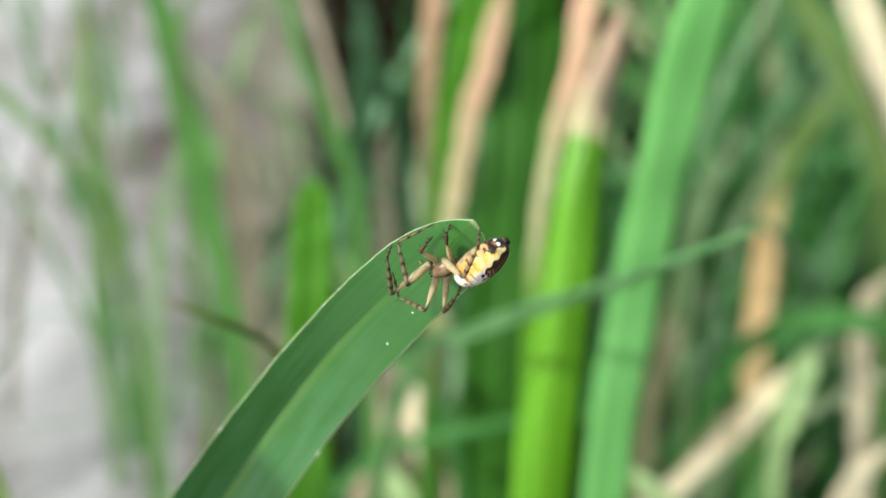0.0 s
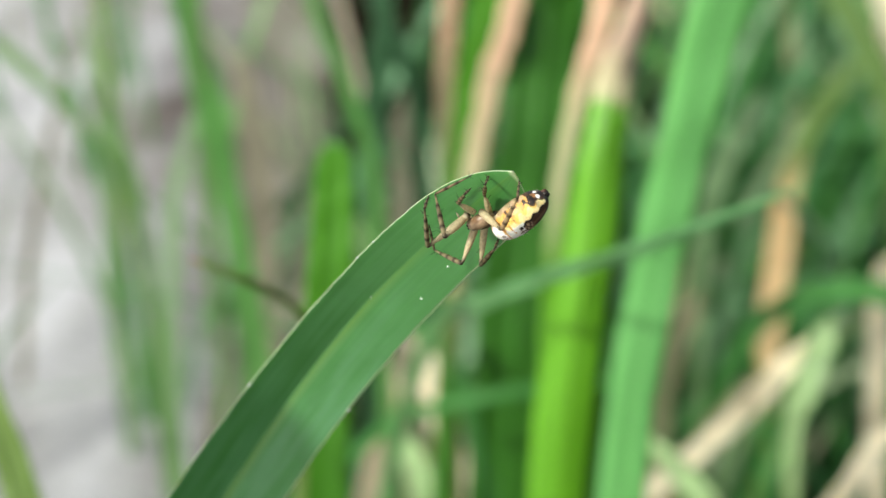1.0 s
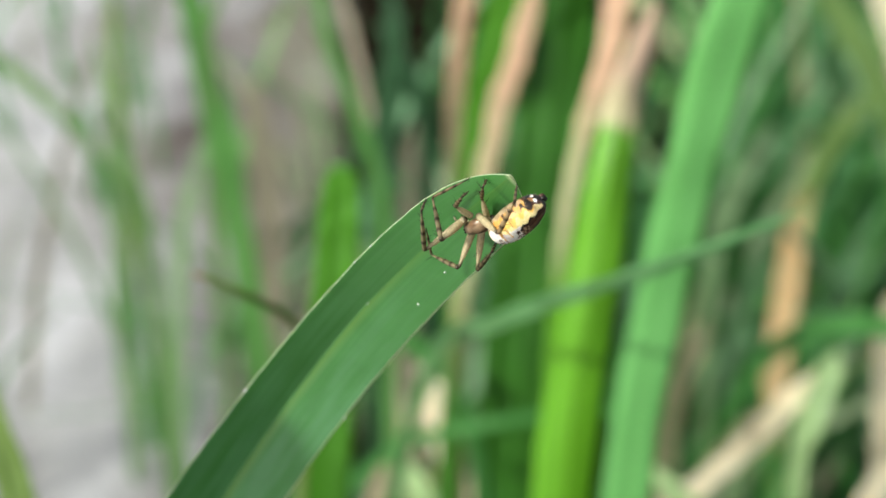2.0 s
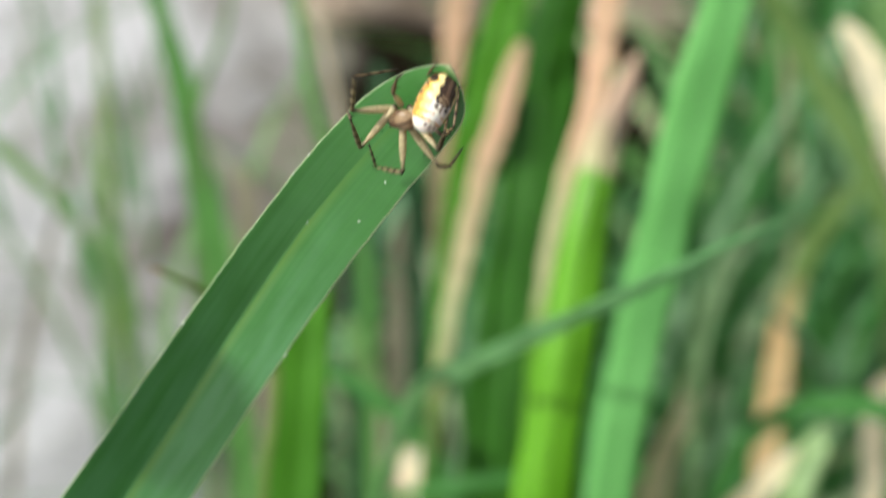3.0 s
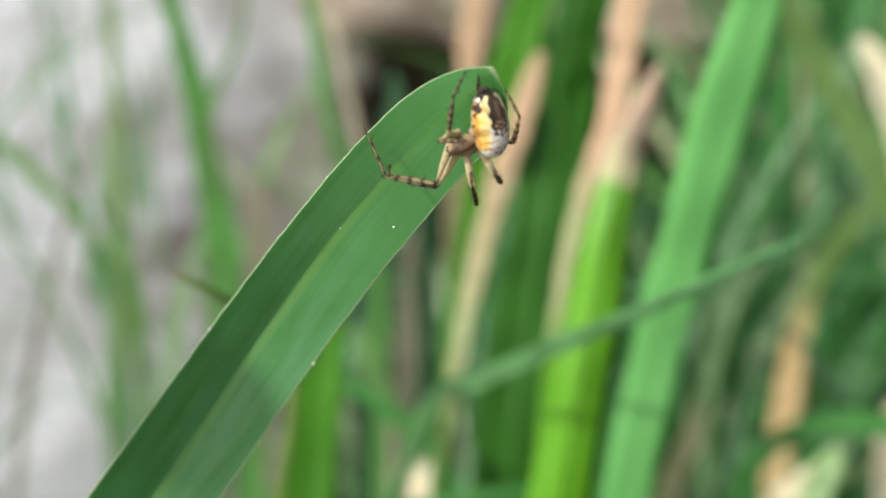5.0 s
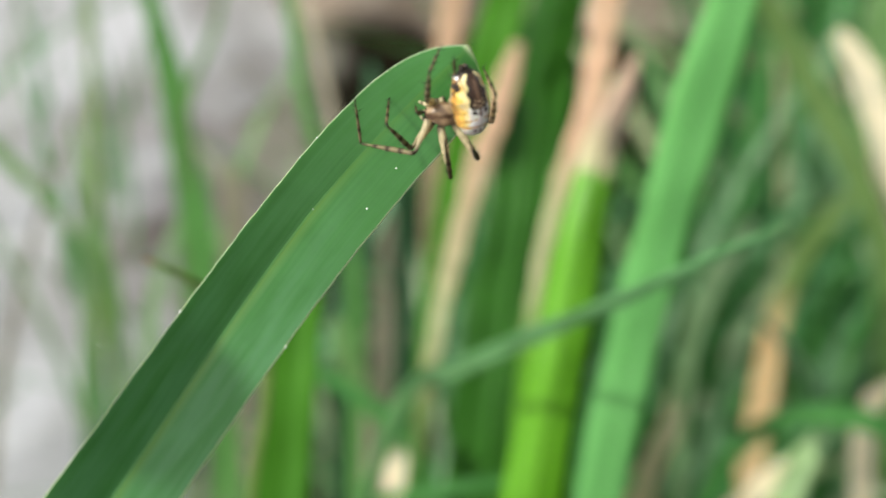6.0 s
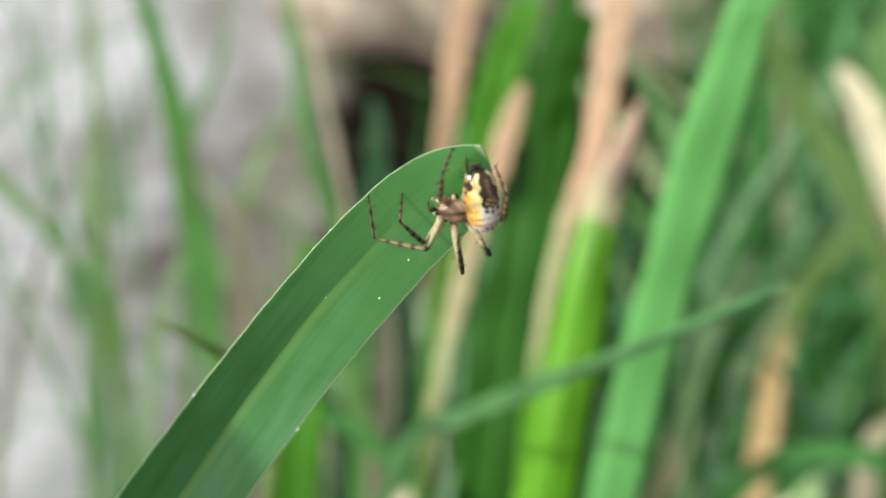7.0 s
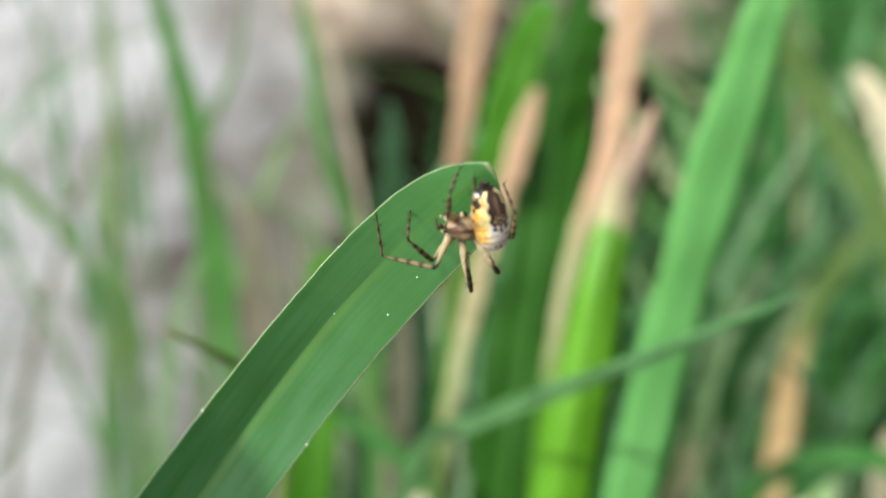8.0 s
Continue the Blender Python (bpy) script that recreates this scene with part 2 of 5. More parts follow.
def sheet(bm, rows, thick, uv_rows):
    """A thin closed sheet: rows of points across, the same number in each, and their normals by the neighbours."""
    uv = bm.loops.layers.uv.verify()
    n, m = len(rows), len(rows[0])
    top = [[bm.verts.new(p) for p in row] for row in rows]
    under = []
    for i in range(n):
        low = []
        for j in range(m):
            along = rows[min(i + 1, n - 1)][j] - rows[max(i - 1, 0)][j]
            across = rows[i][min(j + 1, m - 1)] - rows[i][max(j - 1, 0)]
            nor = across.cross(along)
            nor = nor.normalized() if nor.length > 1e-12 else Vector((0, -1, 0))
            edge = 0.35 if j in (0, m - 1) else 1.0
            low.append(bm.verts.new(rows[i][j] - nor * thick * edge))
        under.append(low)

    def face(quad, coords):
        if len(set(quad)) == 4:
            f = bm.faces.new(quad)
            for loop, c in zip(f.loops, coords):
                loop[uv].uv = c

    for i in range(n - 1):
        v0, v1 = uv_rows[i], uv_rows[i + 1]
        for j in range(m - 1):
            u0, u1 = j / (m - 1), (j + 1) / (m - 1)
            face((top[i][j], top[i][j + 1], top[i + 1][j + 1], top[i + 1][j]), ((u0, v0), (u1, v0), (u1, v1), (u0, v1)))
            face((under[i][j], under[i + 1][j], under[i + 1][j + 1], under[i][j + 1]), ((u0, v0), (u0, v1), (u1, v1), (u1, v0)))
        for j in (0, m - 1):
            u = j / (m - 1)
            a, b, c, d = top[i][j], top[i + 1][j], under[i + 1][j], under[i][j]
            face((a, b, c, d) if j == 0 else (d, c, b, a), ((u, v0), (u, v1), (u, v1), (u, v0)))
    for i in (0, n - 1):
        for j in range(m - 1):
            q = (top[i][j], under[i][j], under[i][j + 1], top[i][j + 1])
            face(q if i == 0 else q[::-1], [(0.5, uv_rows[i])] * 4)


def leaf(name, label, material, spine, widths, fold=0.2, turn=0, thick=0.22):
    """A grass leaf along a spine from root to tip (millimetres), folded along its midrib."""
    dry = name == "dry_leaf"
    mid = curve_points(spine, 18 if dry else 9)
    count = len(mid) - 1
    rows, vs = [], []
    for i, p in enumerate(mid):
        u = i / count * (len(widths) - 1)
        k = min(int(u), len(widths) - 2)
        s = u - k
        s = s * s * (3 - 2 * s)
        w = widths[k] * (1 - s) + widths[k + 1] * s
        w *= 1 + 0.16 * noise.noise(p * 0.09)
        if i == count:
            w *= 0.35
        along = (mid[min(i + 1, count)] - mid[max(i - 1, 0)]).normalized()
        facing = Vector((0, -1, 0.25))
        side = along.cross(facing).normalized()
        side = Matrix.Rotation(radians(turn), 3, along) @ side
        nor = side.cross(along).normalized()
        ripple = 0.06 * math.sin(i * 0.9 + turn + len(spine)) * w
        torn = [0.30 * noise.noise(p * 0.42 + Vector((k, 0, 0))) if dry else 0.05 * noise.noise(p * 0.2 + Vector((k, 0, 0))) for k in (3, 40)]
        row = [p + side * (q * w / 2 * (1 + torn[q < 0])) + nor * (abs(q) * fold * w / 2 - fold * w / 4 + ripple * q) for q in (1, 0.55, 0, -0.55, -1)]
        rows.append([q * MM for q in row])
        vs.append(i / count)
    bm = bmesh.new()
    sheet(bm, rows, thick * MM, vs)
    me = bpy.data.meshes.new(name)
    bm.to_mesh(me)
    bm.free()
    for f in me.polygons:
        f.use_smooth = True
    me.materials.append(material)
    ob = new(name, me)
    if max(widths) > 2.2:
        bm = bmesh.new()
        rib = []
        for i, p in enumerate(mid[:-3]):
            along = (mid[i + 1] - mid[max(i - 1, 0)]).normalized()
            side = Matrix.Rotation(radians(turn), 3, along) @ along.cross(Vector((0, -1, 0.25))).normalized()
            nor = side.cross(along).normalized()
            k = min(int(i / count * (len(widths) - 1)), len(widths) - 2)
            w = widths[k] * 0.045 + 0.08
            base = p + nor * (thick + 0.04 - fold * widths[k] / 4)
            rib.append([(base + side * w) * MM, (base + nor * 0.12) * MM, (base - side * w) * MM])
        sheet(bm, rib, 0.1 * MM, vs[: len(rib)])
        part("midrib", bm, material, ob)
    group = "grass leaves of the clump" if name == "grass_leaf" else "withered leaves of the clump"
    return tagged(ob, label, "grass leaf" if name == "grass_leaf" else "dry leaf", group)


# ---- ground ----
def ground():
    bm = bmesh.new()
    cells = 70
    grid = [[None] * (cells + 1) for _ in range(cells + 1)]
    for i in range(cells + 1):
        for j in range(cells + 1):
            a, b = i / cells * 2 - 1, j / cells * 2 - 1
            x, y = math.copysign(abs(a) ** 3.0 * 40, a), 0.8 + math.copysign(abs(b) ** 3.0 * 40, b)
            near = max(0.0, 1 - math.hypot(x, y - 0.8) / 3)
            z = near * (0.012 * noise.noise((x * 9, y * 9, 0)) + 0.006 * noise.noise((x * 31, y * 31, 5)))
            grid[i][j] = bm.verts.new((x, y, z))
    for i in range(cells):
        for j in range(cells):
            bm.faces.new((grid[i][j], grid[i + 1][j], grid[i + 1][j + 1], grid[i][j + 1]))
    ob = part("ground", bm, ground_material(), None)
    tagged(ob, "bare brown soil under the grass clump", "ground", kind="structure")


def pavement():
    """A pale slab beside the clump, its edge running away from the viewer."""
    bm = bmesh.new()
    ys = [-2.4 + 0.1 * k for k in range(49)]
    for k, y in enumerate(ys):
        edge = -0.140 + 0.01 * (y - 0.6) + 0.02 * noise.noise((y * 6, 3, 0))
        row = [(-3, y, 0.016), (edge - 0.06, y, 0.015), (edge - 0.02, y, 0.0145), (edge + 0.03, y, 0.012), (edge + 0.09, y, -0.012)]
        verts = [bm.verts.new(p) for p in row]
        if k:
            for a in range(4):
                bm.faces.new((last[a], last[a + 1], verts[a + 1], verts[a]))
        last = verts
    ob = part("pavement", bm, stone_material(), None)
    tagged(ob, "pale grey weathered concrete slab beside the grass", "pavement", kind="structure")


def field_stone(place, size, seed):
    bm = bmesh.new()
    bmesh.ops.create_icosphere(bm, subdivisions=4, radius=1.0)
    for v in bm.verts:
        d = v.co.normalized()
        r = 1 + 0.22 * noise.noise(d * 1.6 + Vector((seed, 0, 0))) + 0.07 * noise.noise(d * 6) + 0.02 * noise.noise(d * 19)
        v.co = Vector((d.x * size[0], d.y * size[1], max(d.z, -0.45) * size[2])) * r + Vector(place)
    n = Nodes("brown_stone")
    pos = n.add("ShaderNodeTexCoord").outputs["Object"]
    n.link(n.ramp(n.noise(35, 7, pos), [(0.3, (0.16, 0.12, 0.09, 1)), (0.55, (0.40, 0.32, 0.25, 1)), (0.75, (0.56, 0.48, 0.41, 1))]), n.bsdf.inputs["Base Color"])
    n.bsdf.inputs["Roughness"].default_value = 0.9
    n.bump(n.noise(200, 6, pos), 0.6, 0.002)
    ob = part("stone", bm, n.mat, None)
    return tagged(ob, "rough brown field stone on the soil behind the grass", "stone")


ground()
pavement()
field_stone((-0.012, 1.12, 0.035), (0.078, 0.075, 0.085), 2)
field_stone((0.125, 1.10, 0.02), (0.05, 0.045, 0.05), 9)


# ---- the thicket behind ----
def thicket(name, label, count, area, tall, wide, seed, lean=0.5, bare=(0, 0)):
    """Many thin blades over an area of the soil; bare: a strip of slopes x / y that stays without any."""
    rnd = random.Random(seed)
    bm = bmesh.new()
    uv = bm.loops.layers.uv.verify()
    x0, x1, y0, y1 = area
    for _ in range(count):
        y = rnd.uniform(y0, y1)
        x = rnd.uniform(x0, x1) * (0.35 + 0.65 * y / y1)
        h, w, a = rnd.uniform(*tall), rnd.uniform(*wide), rnd.uniform(0, 6.283)
        out = Vector((math.cos(a), math.sin(a) * 0.5, 0)) * h * rnd.uniform(0.05, lean)
        face = rnd.uniform(-0.9, 0.9)
        side = Vector((math.cos(face), math.sin(face), 0))
        if bare[0] < x / y < bare[1] and y > 0.52:
            continue
        prev = None
        for k in range(8):
            s = k / 7
            p = Vector((x, y, 0)) + out * s * s + Vector((0, 0, h * (s - 0.25 * s * s * out.length / h * 2)))
            ww = w * 0.5 * (1 - s**3) + 0.0001
            low = side.cross(Vector((0, 0, 1))) * ww * 0.35
            row = [bm.verts.new(p - side * ww), bm.verts.new(p + low), bm.verts.new(p + side * ww)]
            if prev:
                bm.faces.new((prev[0], prev[1], row[1], row[0]))
                bm.faces.new((prev[1], prev[2], row[2], row[1]))
            prev = row
    ob = part(name, bm, GRASS, None)
    return tagged(ob, label, "grass", kind="stuff")


def slanting(name, label, count, slopes, depth, tall, wide, seed, sway, spread, material):
    """Slender blades that bend over as they rise; slopes: x / y between which they stand; sway: how far their tips go sideways, in heights."""
    rnd = random.Random(seed)
    bm = bmesh.new()
    for _ in range(count):
        y = rnd.uniform(*depth)
        h, w = rnd.uniform(*tall), rnd.uniform(*wide)
        tip = Vector((rnd.gauss(sway, spread), rnd.gauss(0.0, 0.25), 0)) * h
        x = rnd.uniform(*slopes) * y - tip.x * 0.6
        bend, face = rnd.uniform(1.4, 2.6), rnd.uniform(-0.8, 0.8)
        side = Vector((math.cos(face), math.sin(face), -0.35 * math.copysign(1, tip.x))).normalized()
        prev = None
        for k in range(10):
            q = k / 9
            p = Vector((x, y, -0.003)) + tip * q**bend + Vector((0, 0, h * (q - 0.30 * q * q * min(1.0, tip.length / h))))
            half = w * 0.5 * min(1.0, 0.5 + 2 * q) * (1 - q**4) + 0.0001
            keel = Vector((0, half * 0.4, 0))
            row = [bm.verts.new(p - side * half), bm.verts.new(p + keel), bm.verts.new(p + side * half)]
            if prev:
                bm.faces.new((prev[0], prev[1], row[1], row[0]))
                bm.faces.new((prev[1], prev[2], row[2], row[1]))
            prev = row
    ob = part(name, bm, material, None)
    return tagged(ob, label, "grass", kind="stuff")


GRASS = grass_material("meadow_grass", [(0, (0.02, 0.10, 0.014, 1)), (0.25, (0.04, 0.18, 0.035, 1)), (0.55, (0.075, 0.26, 0.065, 1)),
                                        (0.72, (0.15, 0.36, 0.10, 1)), (0.84, (0.30, 0.44, 0.22, 1)), (0.93, (0.46, 0.46, 0.27, 1)), (1, (0.62, 0.54, 0.38, 1))])
SOFT_GRASS = grass_material("soft_grass", [(0, (0.012, 0.06, 0.012, 1)), (0.3, (0.03, 0.13, 0.028, 1)), (0.55, (0.065, 0.22, 0.07, 1)), (0.75, (0.13, 0.33, 0.15, 1)), (0.92, (0.26, 0.43, 0.25, 1)), (1, (0.46, 0.44, 0.30, 1))])
SPARSE_GRASS = grass_material("sparse_grass", [(0, (0.12, 0.25, 0.09, 1)), (0.5, (0.20, 0.34, 0.16, 1)), (0.8, (0.33, 0.40, 0.24, 1)), (1, (0.45, 0.40, 0.30, 1))])
slanting("grass", "soft green blades slanting through the thicket", 300, (0.15, 0.30), (0.46, 0.64), (0.07, 0.21), (0.002, 0.0048), 41, 0.3, 0.35, SOFT_GRASS)
slanting("grass", "thin green blades behind the tall leaves", 110, (-0.02, 0.07), (0.42, 0.62), (0.06, 0.17), (0.002, 0.005), 42, 0.15, 0.45, SOFT_GRASS)
slanting("grass", "thin faded blades before the pale slab", 16, (-0.26, -0.06), (0.44, 0.66), (0.07, 0.19), (0.0016, 0.0036), 43, -0.2, 0.35, SPARSE_GRASS)
thicket("grass", "dense tangle of green and straw-coloured grass", 360, (0.03, 0.42, 0.43, 0.76), (0.10, 0.25), (0.003, 0.007), 3, 0.9, (0.07, 0.15))
thicket("grass", "tall green grass behind the clump", 260, (0.19, 0.6, 0.84, 1.4), (0.10, 0.3), (0.004, 0.008), 31, 0.8)
thicket("grass", "low green grass covering the soil", 620, (0.02, 0.42, 0.5, 0.76), (0.05, 0.12), (0.003, 0.006), 8, 0.9, (0.07, 0.15))
thicket("grass", "low green grass on the far soil", 500, (0.18, 0.7, 0.86, 1.8), (0.05, 0.13), (0.003, 0.006), 18, 0.9)
thicket("grass", "sparse thin grass at the slab's edge", 24, (-0.26, -0.09, 0.45, 0.9), (0.07, 0.2), (0.0018, 0.0034), 5, 0.7)
thicket("dry_grass", "fine straw-coloured stalks among the green", 120, (0.04, 0.24, 0.36, 0.66), (0.07, 0.2), (0.0014, 0.0034), 12, 1.5)

# ---- leaves of the clump, given in millimetres from root to tip ----
# -- leaves --
leaf("grass_leaf", "lime green grass leaf with a dry tan tip", MAT["lime_tip"], [(6.1, 208.4, -4.0), (6.8, 208.6, 71.8), (8.6, 210.8, 147.6), (12.9, 217.7, 223.4), (16.2, 223.0, 246.7), (19.6, 231.4, 264.7), (23.6, 245.8, 267.1), (27.0, 260.7, 268.4)],
     [6.1, 6.6, 7.2, 7.8, 6.6, 4.8, 3.6, 1.2], -0.36, -8)
leaf("grass_leaf", "broad bright green grass leaf standing upright", MAT["bright"], [(15.6, 203.9, -4.0), (14.8, 203.6, 73.6), (16.6, 204.7, 151.2), (20.2, 209.1, 228.8), (24.1, 212.9, 253.4), (27.4, 214.2, 270.3), (32.1, 215.8, 290.3), (34.7, 217.1, 300.4)],
     [4.5, 4.9, 5.4, 5.8, 6.2, 6.3, 6.0, 4.8], 0.14, -10)
leaf("grass_leaf", "dark green grass leaf behind the pale ones", MAT["deep"], [(1.2, 284.8, -4.0), (1.8, 285.2, 55.7), (3.2, 287.7, 115.5), (6.4, 294.5, 175.2), (10.2, 303.3, 205.9), (13.6, 312.7, 226.0), (17.7, 326.7, 244.3), (22.0, 335.8, 263.8)],
     [7.0, 7.6, 8.3, 9.0, 9.5, 9.5, 8.0, 5.0], 0.28, 10)
leaf("grass_leaf", "dark green grass leaf behind the pale ones", MAT["grass"], [(-6.1, 291.8, -4.0), (-5.6, 291.9, 54.8), (-4.6, 293.6, 113.7), (-2.4, 298.8, 172.5), (1.5, 309.0, 218.1), (6.3, 313.3, 239.1), (10.4, 317.2, 254.7), (14.6, 320.0, 265.4)],
     [3.0, 3.2, 3.4, 3.6, 4.6, 6.8, 7.2, 5.0], 0.28, -10)
leaf("grass_leaf", "dark green grass leaf behind the pale ones", MAT["deep"], [(4.6, 254.3, -4.0), (5.3, 255.2, 61.1), (6.9, 258.9, 126.2), (10.3, 268.9, 191.3), (15.1, 283.6, 229.8), (17.6, 290.6, 249.7), (18.6, 290.3, 260.9), (20.9, 289.9, 271.7)],
     [5.5, 5.9, 6.4, 7.0, 7.0, 6.0, 5.0, 5.0], 0.28, 15)
leaf("dry_leaf", "withered tan grass leaf with a pointed tip", MAT["tan"], [(-12.7, 252.2, -4.0), (-10.7, 257.8, 63.7), (-6.7, 269.2, 131.5), (-1.2, 284.8, 199.2), (0.5, 289.6, 209.6), (3.4, 295.4, 222.4), (6.9, 301.3, 235.4), (10.8, 306.1, 245.8), (13.0, 309.4, 253.0)],
     [1.6, 1.8, 2.0, 2.3, 2.8, 3.3, 3.8, 3.6, 2.1], 0.23, 0)
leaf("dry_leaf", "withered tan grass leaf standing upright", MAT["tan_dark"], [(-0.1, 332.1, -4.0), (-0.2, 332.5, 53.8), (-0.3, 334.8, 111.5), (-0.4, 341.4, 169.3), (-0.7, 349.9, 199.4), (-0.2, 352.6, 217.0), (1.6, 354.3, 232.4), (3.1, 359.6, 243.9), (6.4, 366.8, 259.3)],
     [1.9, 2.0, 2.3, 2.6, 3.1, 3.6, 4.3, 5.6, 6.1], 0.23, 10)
leaf("dry_leaf", "withered tan grass leaf standing upright", MAT["tan_green"], [(6.2, 229.5, -4.0), (7.0, 231.1, 70.7), (8.7, 236.4, 145.4), (12.6, 250.4, 220.1), (14.2, 256.5, 233.3), (17.1, 264.1, 245.0), (21.7, 271.9, 256.8), (24.1, 278.1, 270.2), (25.4, 283.0, 280.6)],
     [1.0, 1.2, 1.5, 1.9, 2.2, 2.6, 3.4, 4.5, 4.5], 0.23, -5)
leaf("grass_leaf", "short bright lime grass leaf with a blunt tip", MAT["grass"], [(-21.8, 187.5, -4.0), (-21.3, 188.4, 73.4), (-20.3, 192.5, 150.9), (-18.0, 203.4, 228.3), (-16.6, 210.0, 247.2), (-15.7, 214.4, 256.6), (-15.2, 217.0, 262.2), (-15.1, 218.2, 264.8)],
     [4.8, 5.3, 5.8, 6.4, 6.0, 5.5, 4.6, 2.2], 0.38, 0)
leaf("grass_leaf", "slender green grass leaf bent across the others", MAT["teal"], [(-25.3, 285.6, -4.0), (-22.8, 278.2, 74.1), (-17.1, 263.7, 152.3), (-3.7, 231.7, 230.4), (3.2, 215.8, 243.7), (9.5, 203.9, 253.7), (17.2, 183.3, 268.7), (23.9, 167.1, 281.2), (29.1, 157.6, 289.3)],
     [1.8, 1.9, 2.1, 2.3, 2.7, 2.4, 1.8, 1.2, 0.3], 0.38, 0)
leaf("grass_leaf", "thin olive grass leaf with a reddish tip", MAT["red_tip"], [(-26.4, 144.2, -4.0), (-25.1, 144.0, 85.7), (-22.3, 145.9, 175.5), (-16.0, 152.2, 265.2), (-14.8, 153.7, 273.1), (-14.7, 153.8, 278.1), (-16.3, 151.5, 282.6), (-19.1, 147.9, 286.8), (-21.7, 146.7, 289.0), (-23.7, 146.2, 290.2)],
     [0.8, 0.8, 0.9, 1.0, 1.0, 1.0, 0.9, 0.8, 0.6, 0.3], 0.38, 0)
leaf("grass_leaf", "blurred green grass leaf before pale stone", MAT["fresh"], [(-41.6, 404.6, -4.0), (-42.1, 404.8, 31.6), (-43.1, 406.0, 67.3), (-45.3, 409.7, 102.9), (-53.0, 423.8, 156.7), (-57.3, 429.3, 180.3), (-60.1, 432.9, 199.9), (-65.1, 436.3, 219.1), (-69.2, 438.0, 234.5)],
     [3.9, 4.2, 4.6, 5.0, 6.0, 7.0, 5.8, 4.4, 2.6], 0.38, 0)
leaf("grass_leaf", "thin side leaf of a green grass stalk", MAT["sage"], [(-58.8, 425.2, -4.0), (-58.6, 424.8, 56.1), (-58.2, 425.5, 116.2), (-57.2, 428.5, 176.3), (-56.5, 431.2, 196.4), (-50.0, 433.1, 212.1), (-47.0, 434.8, 227.6)],
     [2.3, 2.5, 2.8, 3.0, 2.4, 1.8, 0.8], 0.38, 0)
leaf("grass_leaf", "faint arching grass leaf over pale stone", MAT["sage"], [(-84.2, 478.8, -4.0), (-84.2, 478.5, 17.3), (-84.3, 478.2, 38.7), (-84.6, 478.0, 60.0), (-86.1, 478.5, 120.3), (-91.9, 475.9, 138.3), (-102.0, 477.2, 153.0), (-115.3, 482.4, 164.1), (-132.9, 488.1, 176.4)],
     [1.1, 1.2, 1.3, 1.4, 1.6, 2.4, 3.6, 4.0, 3.2], 0.38, 0)
leaf("grass_leaf", "faint upright grass leaf over pale stone", MAT["olive"], [(-101.6, 553.9, -4.0), (-101.6, 553.9, 1.3), (-101.7, 554.2, 6.6), (-101.8, 554.8, 11.8), (-105.7, 577.1, 83.1), (-107.5, 590.8, 112.6), (-109.7, 609.2, 152.0), (-112.9, 622.9, 181.5)],
     [2.3, 2.5, 2.8, 3.0, 3.4, 3.6, 3.0, 2.0], 0.38, 0)
leaf("grass_leaf", "narrow dark green grass leaf beside bare soil", MAT["fresh"], [(-13.2, 347.7, -4.0), (-13.4, 347.9, 43.2), (-13.8, 349.5, 90.5), (-14.6, 354.2, 137.7), (-16.5, 367.1, 188.9), (-21.5, 371.1, 204.6), (-26.2, 375.0, 217.7), (-28.7, 381.7, 232.1), (-31.6, 388.9, 247.4)],
     [2.3, 2.5, 2.8, 3.0, 3.0, 2.6, 2.6, 2.4, 1.8], 0.38, 0)
leaf("dry_leaf", "narrow straw-coloured grass leaf beside bare soil", MAT["husk"], [(-10.9, 372.9, -4.0), (-11.2, 373.3, 37.9), (-11.8, 375.0, 79.8), (-13.1, 379.9, 121.6), (-17.1, 396.2, 178.1), (-21.3, 402.4, 200.8), (-25.4, 407.7, 217.0), (-29.1, 414.4, 231.3)],
     [1.2, 1.4, 1.5, 1.6, 1.6, 1.7, 1.7, 1.4], 0.38, 0)
leaf("grass_leaf", "arching grass leaf with a dry tan middle", MAT["olive_tan"], [(78.9, 420.5, -4.0), (79.0, 420.6, 22.1), (79.1, 421.4, 48.2), (79.4, 423.9, 74.2), (80.0, 429.9, 98.8), (82.8, 437.1, 119.0), (85.0, 440.1, 139.6), (90.7, 440.8, 157.6), (101.5, 438.2, 175.8), (107.1, 436.7, 184.4)],
     [3.9, 4.2, 4.2, 4.6, 6.4, 6.8, 5.8, 5.4, 4.4, 3.0], 0.38, 0)
leaf("dry_leaf", "cream-coloured dry grass leaf leaning over", MAT["cream"], [(116.8, 402.4, -4.0), (116.6, 402.7, 47.9), (115.2, 404.7, 99.7), (110.9, 410.4, 151.6), (104.6, 418.4, 180.7), (101.8, 424.4, 193.5), (95.6, 431.2, 208.1), (91.0, 434.3, 214.7)],
     [5.0, 5.4, 5.9, 6.4, 7.5, 7.0, 6.4, 3.1], 0.38, 0)
leaf("grass_leaf", "olive grass leaf leaning beside a dry one", MAT["moss"], [(121.2, 403.6, -4.0), (119.3, 403.7, 51.7), (114.9, 405.3, 107.4), (105.0, 410.2, 163.2), (94.9, 416.0, 187.2), (84.4, 421.6, 204.1), (76.3, 424.6, 217.7), (67.9, 425.1, 230.5)],
     [3.9, 4.2, 4.6, 5.0, 6.0, 6.5, 6.0, 4.0], 0.38, 0)
